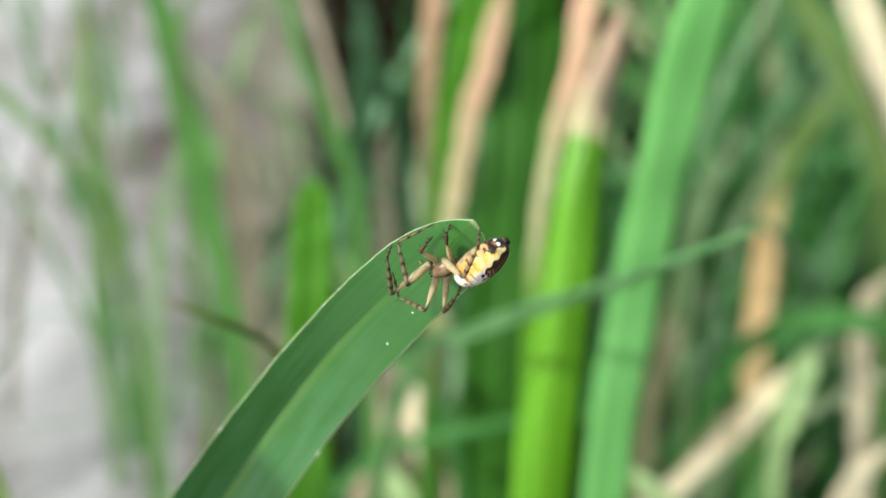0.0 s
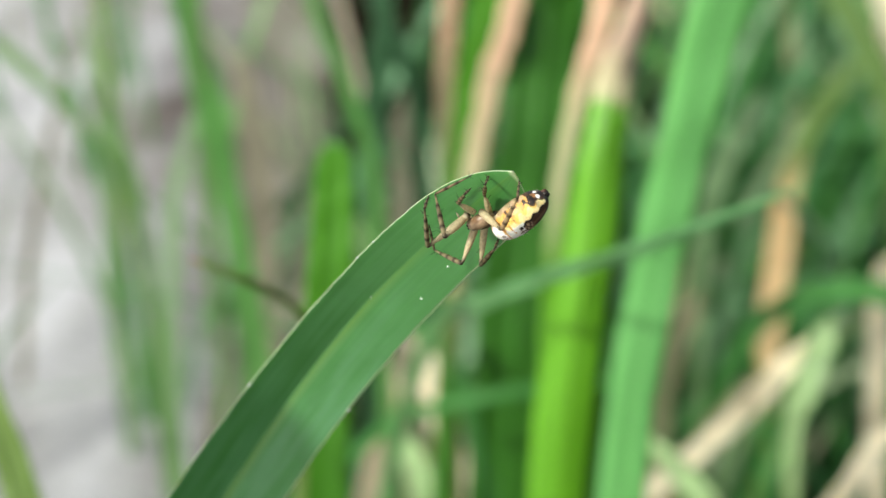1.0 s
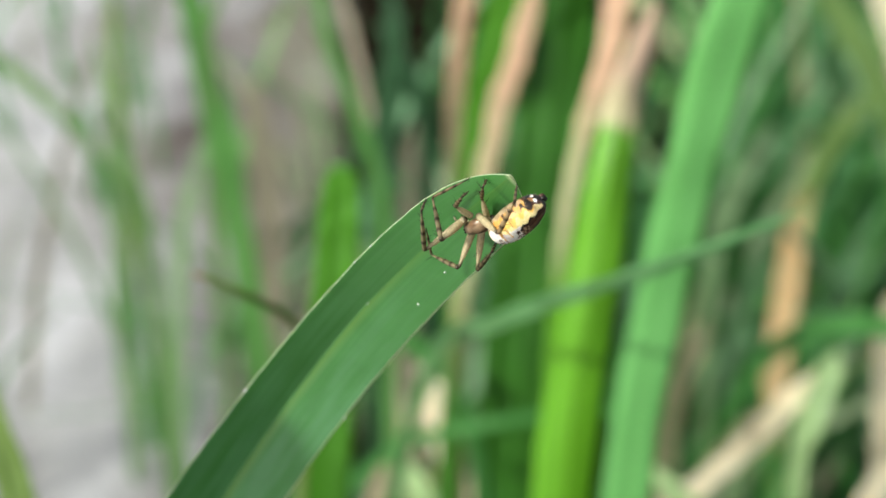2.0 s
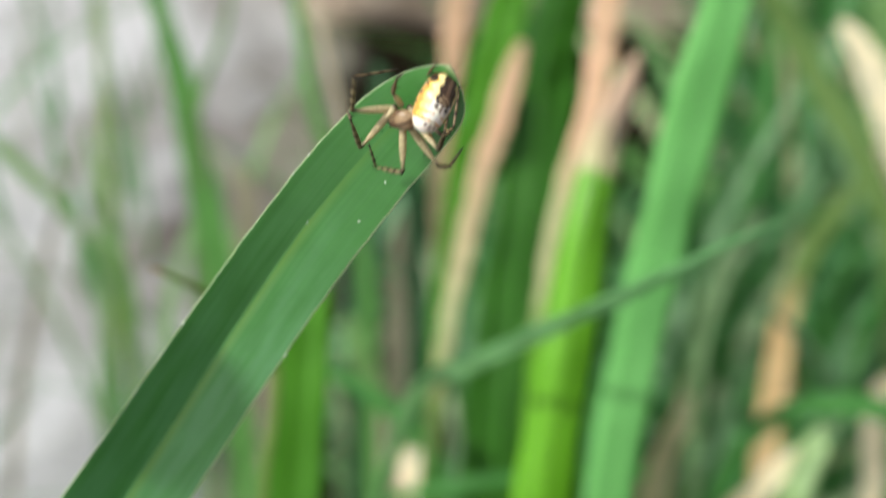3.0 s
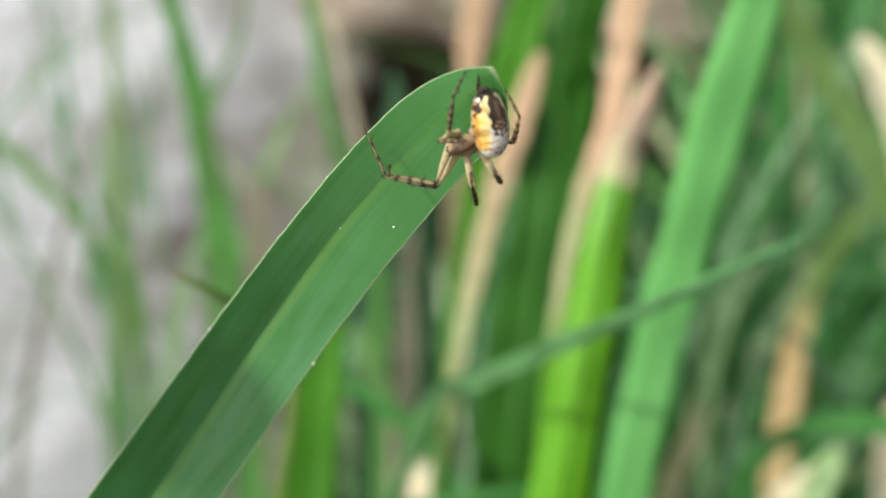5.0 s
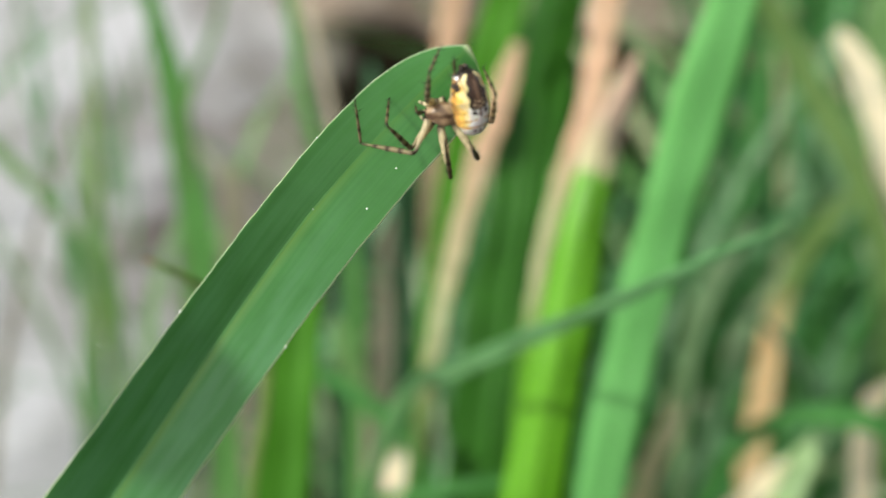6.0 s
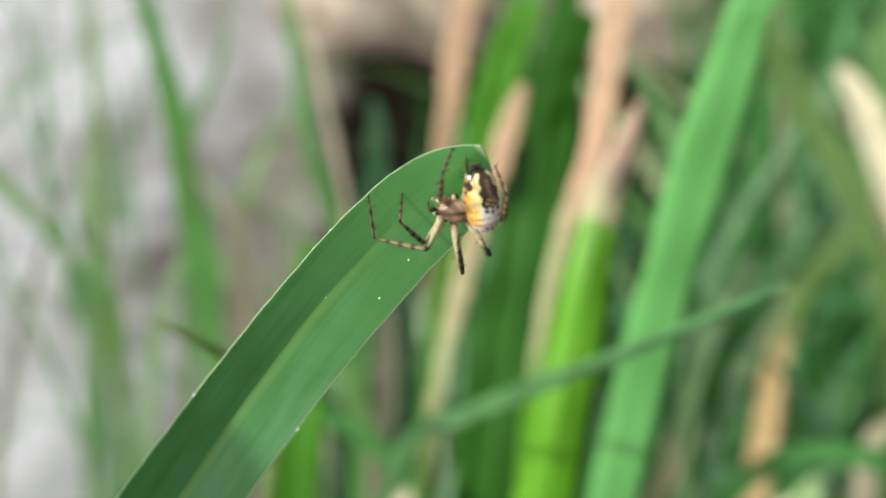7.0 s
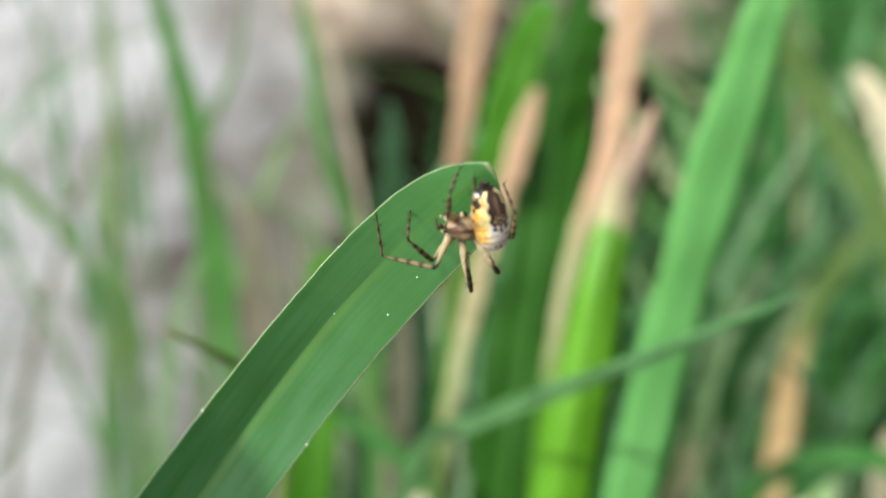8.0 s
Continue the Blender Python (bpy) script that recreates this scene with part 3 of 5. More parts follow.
leaf("grass_leaf", "pale green folded grass leaf", MAT["pale"], [(62.0, 290.1, -4.0), (61.5, 289.9, 43.2), (60.8, 290.7, 90.4), (60.2, 293.5, 137.5), (60.0, 298.0, 166.1), (61.3, 298.9, 172.8), (64.6, 302.3, 180.0), (66.4, 304.3, 184.4)],
     [1.9, 2.0, 2.2, 2.4, 3.0, 5.6, 5.5, 1.0], 0.57, 0)
leaf("dry_leaf", "pale dry grass leaf lying across", MAT["cream"], [(5.4, 305.7, -4.0), (8.6, 304.7, 45.4), (15.6, 303.5, 94.8), (31.7, 302.1, 144.2), (40.9, 301.7, 155.1), (51.0, 302.2, 165.6), (60.2, 304.5, 175.3), (67.1, 304.8, 180.8)],
     [3.1, 3.4, 3.7, 4.0, 4.6, 4.6, 4.2, 2.0], 0.38, 0)
leaf("dry_leaf", "pale dry grass leaf among green ones", MAT["cream"], [(6.8, 327.6, -4.0), (5.8, 328.6, 40.9), (3.7, 331.7, 85.9), (-1.0, 340.0, 130.8), (-4.1, 345.7, 143.1), (-6.4, 349.2, 150.5), (-7.6, 351.5, 155.5)],
     [4.7, 5.1, 5.5, 6.0, 6.4, 6.0, 2.2], 0.38, 0)
leaf("grass_leaf", "pale green grass leaf among darker ones", MAT["sage"], [(19.1, 343.4, -4.0), (17.0, 343.2, 43.9), (12.3, 344.2, 91.7), (1.8, 347.4, 139.6), (-4.5, 349.7, 151.6), (-11.8, 351.4, 162.4), (-17.2, 353.7, 172.1), (-18.8, 356.8, 178.8)],
     [2.5, 2.7, 3.0, 3.2, 3.5, 3.7, 4.0, 2.4], 0.38, 0)
leaf("grass_leaf", "thin green grass leaf lying level", MAT["blue"], [(-71.9, 272.0, -4.0), (-65.0, 269.6, 62.1), (-49.6, 266.1, 128.3), (-12.4, 259.3, 194.4), (3.1, 256.9, 201.2), (18.3, 257.7, 202.7), (31.0, 257.6, 202.5)],
     [1.6, 1.7, 1.8, 2.0, 2.0, 1.9, 1.4], 0.38, 0)
leaf("grass_leaf", "slender green grass leaf crossing behind", MAT["blue"], [(16.5, 280.8, -4.0), (14.6, 280.6, 57.0), (10.6, 281.6, 118.0), (1.5, 285.2, 179.0), (-2.3, 287.0, 190.0), (-8.8, 288.1, 196.9), (-17.2, 290.2, 201.6), (-24.6, 291.7, 204.7)],
     [2.2, 2.4, 2.6, 2.8, 2.8, 2.8, 2.6, 1.5], 0.38, 0)
leaf("grass_leaf", "blue-green grass leaf lying level in the thicket", MAT["blue"], [(35.1, 340.4, -4.0), (37.3, 339.9, 45.9), (42.4, 340.0, 95.8), (53.8, 341.4, 145.7), (62.1, 342.9, 160.8), (72.7, 342.4, 166.8), (83.4, 340.5, 167.3), (94.4, 338.6, 163.3)],
     [3.1, 3.4, 3.7, 4.0, 4.0, 4.5, 4.5, 3.0], 0.38, 0)
leaf("grass_leaf", "green grass leaf coloured dark for the shade over soil", MAT["shade"], [(-19.0, 373.5, -4.0), (-18.9, 373.7, 37.9), (-18.7, 375.3, 79.8), (-18.1, 379.9, 121.6), (-16.5, 395.3, 178.5), (-14.2, 399.3, 194.1), (-12.9, 402.6, 205.9), (-14.1, 406.7, 214.7)],
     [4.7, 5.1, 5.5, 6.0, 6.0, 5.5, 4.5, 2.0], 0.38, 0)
leaf("grass_leaf", "green grass leaf coloured dark for the shade over soil", MAT["shade"], [(-5.7, 402.3, -4.0), (-5.7, 402.8, 31.6), (-5.8, 404.6, 67.3), (-6.0, 409.7, 102.9), (-6.6, 427.1, 152.1), (-7.9, 434.0, 173.9), (-12.5, 436.7, 184.4), (-17.8, 440.6, 192.8)],
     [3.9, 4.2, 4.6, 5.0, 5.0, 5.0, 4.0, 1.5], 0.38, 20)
leaf("grass_leaf", "olive grass leaf leaning at the side", MAT["olive"], [(-35.0, 143.6, -4.0), (-36.3, 145.3, 78.6), (-39.2, 151.2, 161.3), (-45.6, 166.5, 243.9), (-46.9, 170.0, 251.4), (-49.5, 173.7, 259.2), (-53.0, 178.0, 268.5)],
     [3.1, 3.4, 3.7, 4.0, 4.0, 3.4, 2.0], 0.38, 0)
leaf("grass_leaf", "pale green grass leaf low in the clump", MAT["pale"], [(64.7, 266.5, -4.0), (62.3, 266.6, 50.3), (57.0, 268.0, 104.5), (45.1, 272.5, 158.8), (40.2, 274.6, 168.1), (35.1, 277.1, 173.5), (31.6, 278.9, 177.3)],
     [3.1, 3.4, 3.7, 4.0, 4.2, 3.6, 1.2], 0.38, 0)
leaf("dry_leaf", "cream dry grass leaf low in the clump", MAT["cream"], [(38.4, 281.2, -4.0), (41.1, 281.0, 47.2), (47.3, 282.1, 98.5), (61.4, 285.7, 149.6), (67.2, 287.4, 158.1), (73.2, 290.8, 165.2), (79.3, 293.3, 170.6)],
     [2.5, 2.7, 3.0, 3.2, 3.5, 3.4, 1.6], 0.38, 0)
leaf("dry_leaf", "pale dry grass leaf bent in the thicket", MAT["cream"], [(92.4, 351.8, -4.0), (92.4, 352.3, 30.0), (92.5, 354.1, 64.1), (92.5, 358.9, 98.1), (92.6, 365.9, 117.7), (93.0, 370.6, 132.6), (93.8, 376.3, 149.4), (100.8, 379.3, 155.9)],
     [3.1, 3.4, 3.7, 4.0, 4.4, 5.0, 5.0, 2.0], 0.38, 0)
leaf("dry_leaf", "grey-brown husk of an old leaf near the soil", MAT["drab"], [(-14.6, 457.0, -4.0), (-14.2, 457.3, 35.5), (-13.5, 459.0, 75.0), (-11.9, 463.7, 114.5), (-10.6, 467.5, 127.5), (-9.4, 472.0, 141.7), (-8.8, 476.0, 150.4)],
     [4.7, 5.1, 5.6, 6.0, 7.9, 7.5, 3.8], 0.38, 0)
leaf("grass_leaf", "soft green grass leaf before bare soil", MAT["fresh"], [(-51.4, 420.8, -4.0), (-51.5, 421.1, 28.1), (-51.7, 422.6, 60.1), (-52.2, 426.8, 92.2), (-53.5, 439.2, 130.6), (-54.5, 445.4, 150.9), (-56.3, 450.0, 165.6), (-59.9, 455.3, 176.9)],
     [2.9, 3.2, 3.4, 3.7, 4.3, 4.3, 3.7, 1.6], 0.38, 0)
leaf("grass_leaf", "grey-green grass leaf low over pale stone", MAT["sage"], [(-80.1, 466.0, -4.0), (-80.1, 466.1, 19.1), (-80.2, 467.0, 42.3), (-80.3, 469.5, 65.4), (-82.6, 477.1, 93.5), (-85.9, 486.1, 120.0), (-90.0, 490.8, 134.7), (-97.2, 496.6, 147.1)],
     [3.4, 3.7, 4.0, 4.3, 5.0, 5.3, 4.0, 1.2], 0.38, 10)
leaf("grass_leaf", "ash-green grass leaf low over pale stone", MAT["ash"], [(-74.5, 445.6, -4.0), (-74.5, 445.9, 23.1), (-74.5, 447.2, 50.1), (-74.5, 450.7, 77.2), (-71.9, 465.7, 123.5), (-67.3, 471.3, 140.4), (-61.9, 476.9, 152.4)],
     [2.9, 3.2, 3.4, 3.7, 4.3, 3.4, 1.2], 0.38, -10)
leaf("grass_leaf", "ash-green grass leaf before pale stone", MAT["ash"], [(-100.5, 518.4, -4.0), (-100.6, 518.5, 8.4), (-100.6, 519.1, 20.8), (-100.7, 520.7, 33.3), (-101.4, 530.5, 63.7), (-102.5, 543.5, 101.1), (-103.8, 551.7, 123.5), (-107.6, 560.3, 141.9)],
     [2.9, 3.2, 3.4, 3.7, 3.7, 4.0, 4.0, 1.9], 0.38, 0)
leaf("dry_leaf", "grey-brown husk leaning beside green leaves", MAT["drab"], [(-53.0, 483.0, -4.0), (-53.0, 483.1, 15.6), (-53.0, 484.1, 35.1), (-53.0, 486.6, 54.7), (-53.1, 505.4, 114.0), (-54.5, 511.6, 132.1), (-56.8, 517.6, 145.0)],
     [5.5, 5.9, 6.4, 7.0, 8.0, 8.0, 4.0], 0.38, 0)
leaf("grass_leaf", "ash-green grass leaf bent in the thicket", MAT["ash"], [(56.1, 381.9, -4.0), (56.2, 382.2, 36.1), (56.4, 383.8, 76.2), (56.7, 388.4, 116.3), (57.4, 397.1, 146.9), (60.4, 400.9, 162.0), (66.2, 403.9, 173.2), (71.2, 407.3, 180.6)],
     [2.3, 2.5, 2.8, 3.0, 4.0, 6.0, 6.0, 2.0], 0.38, 10)
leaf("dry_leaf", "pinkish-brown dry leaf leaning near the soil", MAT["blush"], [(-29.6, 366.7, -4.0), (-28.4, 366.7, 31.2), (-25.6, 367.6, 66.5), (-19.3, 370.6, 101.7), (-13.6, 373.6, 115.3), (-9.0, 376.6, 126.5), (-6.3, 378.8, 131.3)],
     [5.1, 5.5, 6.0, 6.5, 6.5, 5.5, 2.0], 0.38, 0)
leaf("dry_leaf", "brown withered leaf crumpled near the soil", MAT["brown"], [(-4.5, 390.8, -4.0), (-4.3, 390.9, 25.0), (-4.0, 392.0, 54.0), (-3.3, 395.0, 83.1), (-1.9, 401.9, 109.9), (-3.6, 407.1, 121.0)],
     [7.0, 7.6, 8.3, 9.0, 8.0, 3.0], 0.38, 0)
leaf("grass_leaf", "pale green leaf tip low in the clump", MAT["pale"], [(1.2, 329.7, -4.0), (0.2, 329.7, 39.2), (-2.0, 330.8, 82.3), (-7.0, 334.2, 125.5), (-9.2, 335.9, 134.0), (-11.1, 338.0, 138.5)],
     [4.7, 5.1, 5.5, 6.0, 5.0, 2.0], 0.38, 0)
leaf("grass_leaf", "ash-green grass leaf behind a cream one", MAT["sage"], [(115.4, 426.6, -4.0), (114.8, 427.3, 46.4), (113.6, 429.9, 96.8), (110.8, 437.0, 147.3), (105.8, 450.7, 186.1), (105.6, 457.5, 205.2), (108.0, 463.8, 218.8)],
     [6.2, 6.8, 7.4, 8.0, 9.0, 9.0, 6.0], 0.38, 0)
leaf("dry_leaf", "straw-coloured leaf tip among green ones", MAT["straw"], [(29.0, 306.6, -4.0), (29.8, 306.9, 44.2), (31.4, 309.0, 92.4), (35.1, 314.8, 140.6), (37.4, 318.7, 153.9), (40.5, 321.6, 164.8), (43.7, 323.3, 173.1), (46.4, 325.5, 177.9)],
     [2.3, 2.5, 2.8, 3.0, 3.6, 4.6, 4.6, 1.5], 0.38, 0)
leaf("dry_leaf", "straw-coloured leaf leaning low in the thicket", MAT["straw"], [(25.8, 316.0, -4.0), (27.8, 316.1, 42.5), (32.4, 317.3, 89.0), (42.6, 321.2, 135.5), (47.6, 323.4, 144.9), (53.5, 324.7, 152.4), (58.1, 326.8, 156.8)],
     [3.1, 3.4, 3.7, 4.0, 4.0, 4.0, 2.0], 0.38, 10)
leaf("grass_leaf", "ash-green leaf crossing low in the thicket", MAT["ash"], [(38.8, 316.7, -4.0), (40.4, 316.6, 42.4), (43.8, 317.6, 88.8), (51.5, 321.1, 135.2), (57.9, 324.4, 151.8), (67.7, 327.3, 162.6), (76.6, 330.9, 170.4)],
     [3.1, 3.4, 3.7, 4.0, 4.0, 3.6, 1.6], 0.38, 0)
# -- end of leaves --


# ---- the leaf that carries the spider ----
def bezier(p, s):
    a, b, c, d = (Vector(q) for q in p)
    r = 1 - s
    return a * r**3 + b * 3 * s * r * r + c * 3 * s * s * r + d * s**3


SPINE = [(-19.34, 95.74, 297.91), (-11.51, 98.36, 309.00), (-7.20, 90.74, 318.77), (0.31, 83.63, 329.95)]
SIDE_A, SIDE_A_GROWS = Vector((-2.374, -0.483, 1.775)), Vector((1.204, 0.446, 0.353))
SIDE_B, SIDE_B_GROWS = Vector((3.164, 0.653, -1.675)), Vector((-1.589, -0.380, -0.168))


KEEL = Vector((-0.40, 0.92, -0.22))
OFF_CENTRE = Vector((0.54, 0.11, -0.29))


def blade_row(s, across):
    """A place on the blade: s from 0 (lower) to 1 (tip); across from -1 (upper edge) to 1 (lower edge)."""
    fold = KEEL * (1 - max(s, 0) ** 5) + OFF_CENTRE * max(0.0, 1 - s / 0.65)
    m = bezier(SPINE, s) + fold
    if across <= 0:
        v = (SIDE_A + SIDE_A_GROWS * s - fold) * (1 - max(s, 0) ** 13.9)
    else:
        v = (SIDE_B + SIDE_B_GROWS * s - fold) * (1 - max(s, 0) ** 60)
    return m + v * abs(across)


def perch_material(name, midrib):
    """The smooth skin of the blade; midrib says how yellow its middle is."""
    n = Nodes(name)
    uv = n.add("ShaderNodeUVMap").outputs[0]
    sep = n.add("ShaderNodeSeparateXYZ")
    n.link(uv, sep.inputs[0])
    u = sep.outputs[0]
    pos = n.add("ShaderNodeTexCoord").outputs["Object"]
    base = n.ramp(n.noise(420, 5, pos), [(0.3, (0.066, 0.262, 0.048, 1)), (0.7, (0.083, 0.305, 0.066, 1))])
    # fine ribs, uneven from one to the next
    stretch = n.add("ShaderNodeCombineXYZ")
    n.link(n.math("MULTIPLY", u, 46.0), stretch.inputs[0])
    n.link(n.math("MULTIPLY", sep.outputs[1], 2.0), stretch.inputs[1])
    ribs = n.noise(1.0, 2, stretch.outputs[0])
    base = n.mix(0.4, base, n.ramp(ribs, [(0.35, (0.84, 0.88, 0.84, 1)), (0.65, (1.18, 1.12, 1.18, 1))]), "MULTIPLY")
    # lanes that vary the gloss; a bluish sheen is tinted in with them
    lanes = n.add("ShaderNodeCombineXYZ")
    n.link(n.math("MULTIPLY", u, 13.0), lanes.inputs[0])
    n.link(n.math("MULTIPLY", sep.outputs[1], 9.0), lanes.inputs[1])
    sheen_lanes = n.noise(1.0, 5, lanes.outputs[0])
    base = n.mix(0.6, base, n.ramp(sheen_lanes, [(0.35, (0.86, 0.90, 0.80, 1)), (0.68, (1.16, 1.10, 1.30, 1))]), "MULTIPLY")
    # bluish sky sheen painted into the colour in lanes, fading towards the tip
    sky_sheen = n.math("MULTIPLY", n.ramp(sep.outputs[1], [(0.68, (1, 1, 1, 1)), (0.90, (0.1, 0.1, 0.1, 1))]), n.ramp(sheen_lanes, [(0.38, (0.25, 0.25, 0.25, 1)), (0.62, (1, 1, 1, 1))]))
    base = n.mix(n.math("MULTIPLY", sky_sheen, 0.32), base, (0.22, 0.46, 0.29, 1))
    # yellow-green midrib and pale rims
    rib = n.ramp(u, [(0.478, (0, 0, 0, 1)), (0.5, (1, 1, 1, 1)), (0.56, (0.7, 0.7, 0.7, 1)), (0.64, (0, 0, 0, 1))])
    fade = n.ramp(sep.outputs[1], [(0.80, (1, 1, 1, 1)), (0.92, (0.3, 0.3, 0.3, 1))])
    base = n.mix(n.math("MULTIPLY", n.math("MULTIPLY", rib, fade), midrib), base, (0.22, 0.40, 0.05, 1))
    rim = n.ramp(u, [(0.022, (1, 1, 1, 1)), (0.042, (0, 0, 0, 1)), (0.918, (0, 0, 0, 1)), (0.938, (1, 1, 1, 1))])
    base = n.mix(n.math("MULTIPLY", rim, 0.85), base, (0.66, 0.76, 0.52, 1))
    tip = n.ramp(sep.outputs[1], [(0.996, (0, 0, 0, 1)), (0.9995, (1, 1, 1, 1))])
    base = n.mix(n.math("MULTIPLY", tip, 0.85), base, (0.70, 0.74, 0.50, 1))
    n.link(base, n.bsdf.inputs["Base Color"])
    n.link(n.ramp(sheen_lanes, [(0.35, (0.50, 0.50, 0.50, 1)), (0.65, (0.30, 0.30, 0.30, 1))]), n.bsdf.inputs["Roughness"])
    n.bsdf.inputs["Specular IOR Level"].default_value = 0.75
    n.bsdf.inputs["Coat Weight"].default_value = 0.25
    n.bsdf.inputs["Coat Roughness"].default_value = 0.3
    normal = n.bump(ribs, 0.3, 0.00004)
    glow = n.add("ShaderNodeBsdfTranslucent")
    n.link(n.mix(1.0, base, (1.8, 1.6, 0.6, 1), "MULTIPLY"), glow.inputs["Color"])
    n.link(normal, glow.inputs["Normal"])
    both = n.add("ShaderNodeMixShader", Fac=0.3)
    n.link(n.bsdf.outputs[0], both.inputs[1])
    n.link(glow.outputs[0], both.inputs[2])
    n.link(both.outputs[0], n.out.inputs["Surface"])
    return n.mat


def perch():
    rows, vs = [], []
    lower = [Vector((-44, 40, -4)), Vector((-43, 62, 120)), Vector((-35, 84, 230)), bezier(SPINE, 0)]
    down = curve_points(lower, 6)[:-1]
    cross = [-1, -0.97, -0.75, -0.5, -0.25, -0.06, 0, 0.06, 0.25, 0.5, 0.75, 0.97, 1]
    for i, p in enumerate(down):
        k = 0.55 + 0.45 * i / len(down)
        rows.append([(p + (KEEL + OFF_CENTRE) * (1 - abs(q)) + (SIDE_A * -q if q < 0 else SIDE_B * q) * k) * MM for q in cross])
        vs.append(0.5 * i / len(down))
    fine = [k / 60 for k in range(56)] + [0.94, 0.955, 0.968, 0.978, 0.986, 0.992, 0.996, 0.999]
    for s in fine:
        edge_wave = 0.010 * math.sin(s * 37) + 0.012 * math.sin(s * 83) + 0.008 * math.sin(s * 190)
        row = []
        for q in cross:
            p = blade_row(s, q)
            if abs(q) > 0.9 and s < 0.9:
                p += (p - bezier(SPINE, s)).normalized() * edge_wave
            row.append(p * MM)
        rows.append(row)
        vs.append(0.5 + 0.5 * s)
    bm = bmesh.new()
    sheet(bm, rows, 0.09 * MM, vs)
    ob = part("grass_leaf", bm, perch_material("perch_leaf", 0.75), None)
    bm = bmesh.new()
    rib = []
    for k in range(54):
        s = k / 60
        w = 0.11 * (1 - (s / 0.9) ** 2) + 0.004
        rib.append([(blade_row(s, -0.004) + KEEL * 0.006) * MM, (blade_row(s, w * 0.2) - KEEL * 0.005) * MM, (blade_row(s, w * 0.5) + KEEL * 0.006) * MM])
    sheet(bm, rib, 0.012 * MM, [0.5 + 0.5 * k / 60 for k in range(54)])
    part("midrib", bm, perch_material("perch_midrib", 0.9), ob, "yellow-green midrib")
    grain = Nodes("pollen_grain")
    grain.bsdf.inputs["Base Color"].default_value = (0.80, 0.84, 0.74, 1)
    for s, q, r in ((0.362, -1.0, 0.08), (0.719, 0.675, 0.055), (0.412, 1.0, 0.065), (0.663, 0.0, 0.035), (0.804, 0.6, 0.045), (0.70, -1.0, 0.04), (0.742, -1.0, 0.045)):
        bm = bmesh.new()
        bmesh.ops.create_icosphere(bm, subdivisions=2, radius=r * MM)
        for v in bm.verts:
            v.co *= 1 + 0.3 * noise.noise(v.co * 9000)
        bmesh.ops.translate(bm, verts=bm.verts, vec=(blade_row(s, q) + Vector((0, -0.05, 0.03))) * MM)
        part("speck", bm, grain.mat, ob, "tiny white speck")
    tagged(ob, "arched green grass blade with pale rims carrying the spider", "grass leaf")
    return ob


PERCH = perch()


def shading_leaf():
    """An unseen leaf added on the sun's side, to shadow the blade's lower part."""
    to_sun = Vector((math.sin(az) * math.cos(radians(SUN_EL)), math.cos(az) * math.cos(radians(SUN_EL)), math.sin(radians(SUN_EL))))
    upper, lower = blade_row(SHADE_FROM, -1), blade_row(SHADE_TO, 1)
    along = (lower - upper).normalized()
    back = (bezier(SPINE, 0.0) - bezier(SPINE, 0.36)).normalized()
    middle = (upper + lower) / 2 + to_sun * SHADE_HIGH + back * 4.6
    spine = [Vector((-95, 40, -4)), Vector((-92, 44, 120)), Vector((-82, 58, 230)), middle - along * 30 + Vector((-6, 0, -14)), middle - along * 14, middle, middle + along * 3, middle + along * 5.5]
    facing = to_sun.cross(along).normalized()
    mid, rows, vs = curve_points(spine, 8), [], []
    for i, p in enumerate(mid):
        q = i / (len(mid) - 1)
        w = 9.2 * min(1.0, 0.55 + q) * (1 - max(0.0, q - 0.86) / 0.14 * 0.35)
        rows.append([(p + facing * (w * k / 2) + to_sun * (0.25 * abs(k))) * MM for k in (1, 0.5, 0, -0.5, -1)])
        vs.append(q)
    bm = bmesh.new()
    sheet(bm, rows, 0.2 * MM, vs)
    ob = part("grass_leaf", bm, MAT["fresh"], None)
    return tagged(ob, "unseen green grass leaf added to shade the spider's blade", "grass leaf", "grass leaves of the clump")


SHADE_FROM, SHADE_TO, SHADE_HIGH = 0.335, 0.37, 35.0
shading_leaf()


# ---- the spider ----
def tube(bm, rings, sides=10):
    """A closed round body along +Y: rings of (y, x centre, z centre, half width, half height)."""
    col = bm.verts.layers.float_color.get("tone") or bm.verts.layers.float_color.new("tone")
    loops = []
    for y, cx, cz, w, h, tone in rings:
        ring = []
        for k in range(sides):
            a = 6.28318 * k / sides
            v = bm.verts.new((cx + w * math.cos(a), y, cz + h * math.sin(a)))
            v[col] = (*tone, 1.0)
            ring.append(v)
        loops.append(ring)
    for a, b in zip(loops, loops[1:]):
        for k in range(sides):
            bm.faces.new((a[k], b[k], b[(k + 1) % sides], a[(k + 1) % sides]))
    bm.faces.new(loops[0])
    bm.faces.new(loops[-1][::-1])


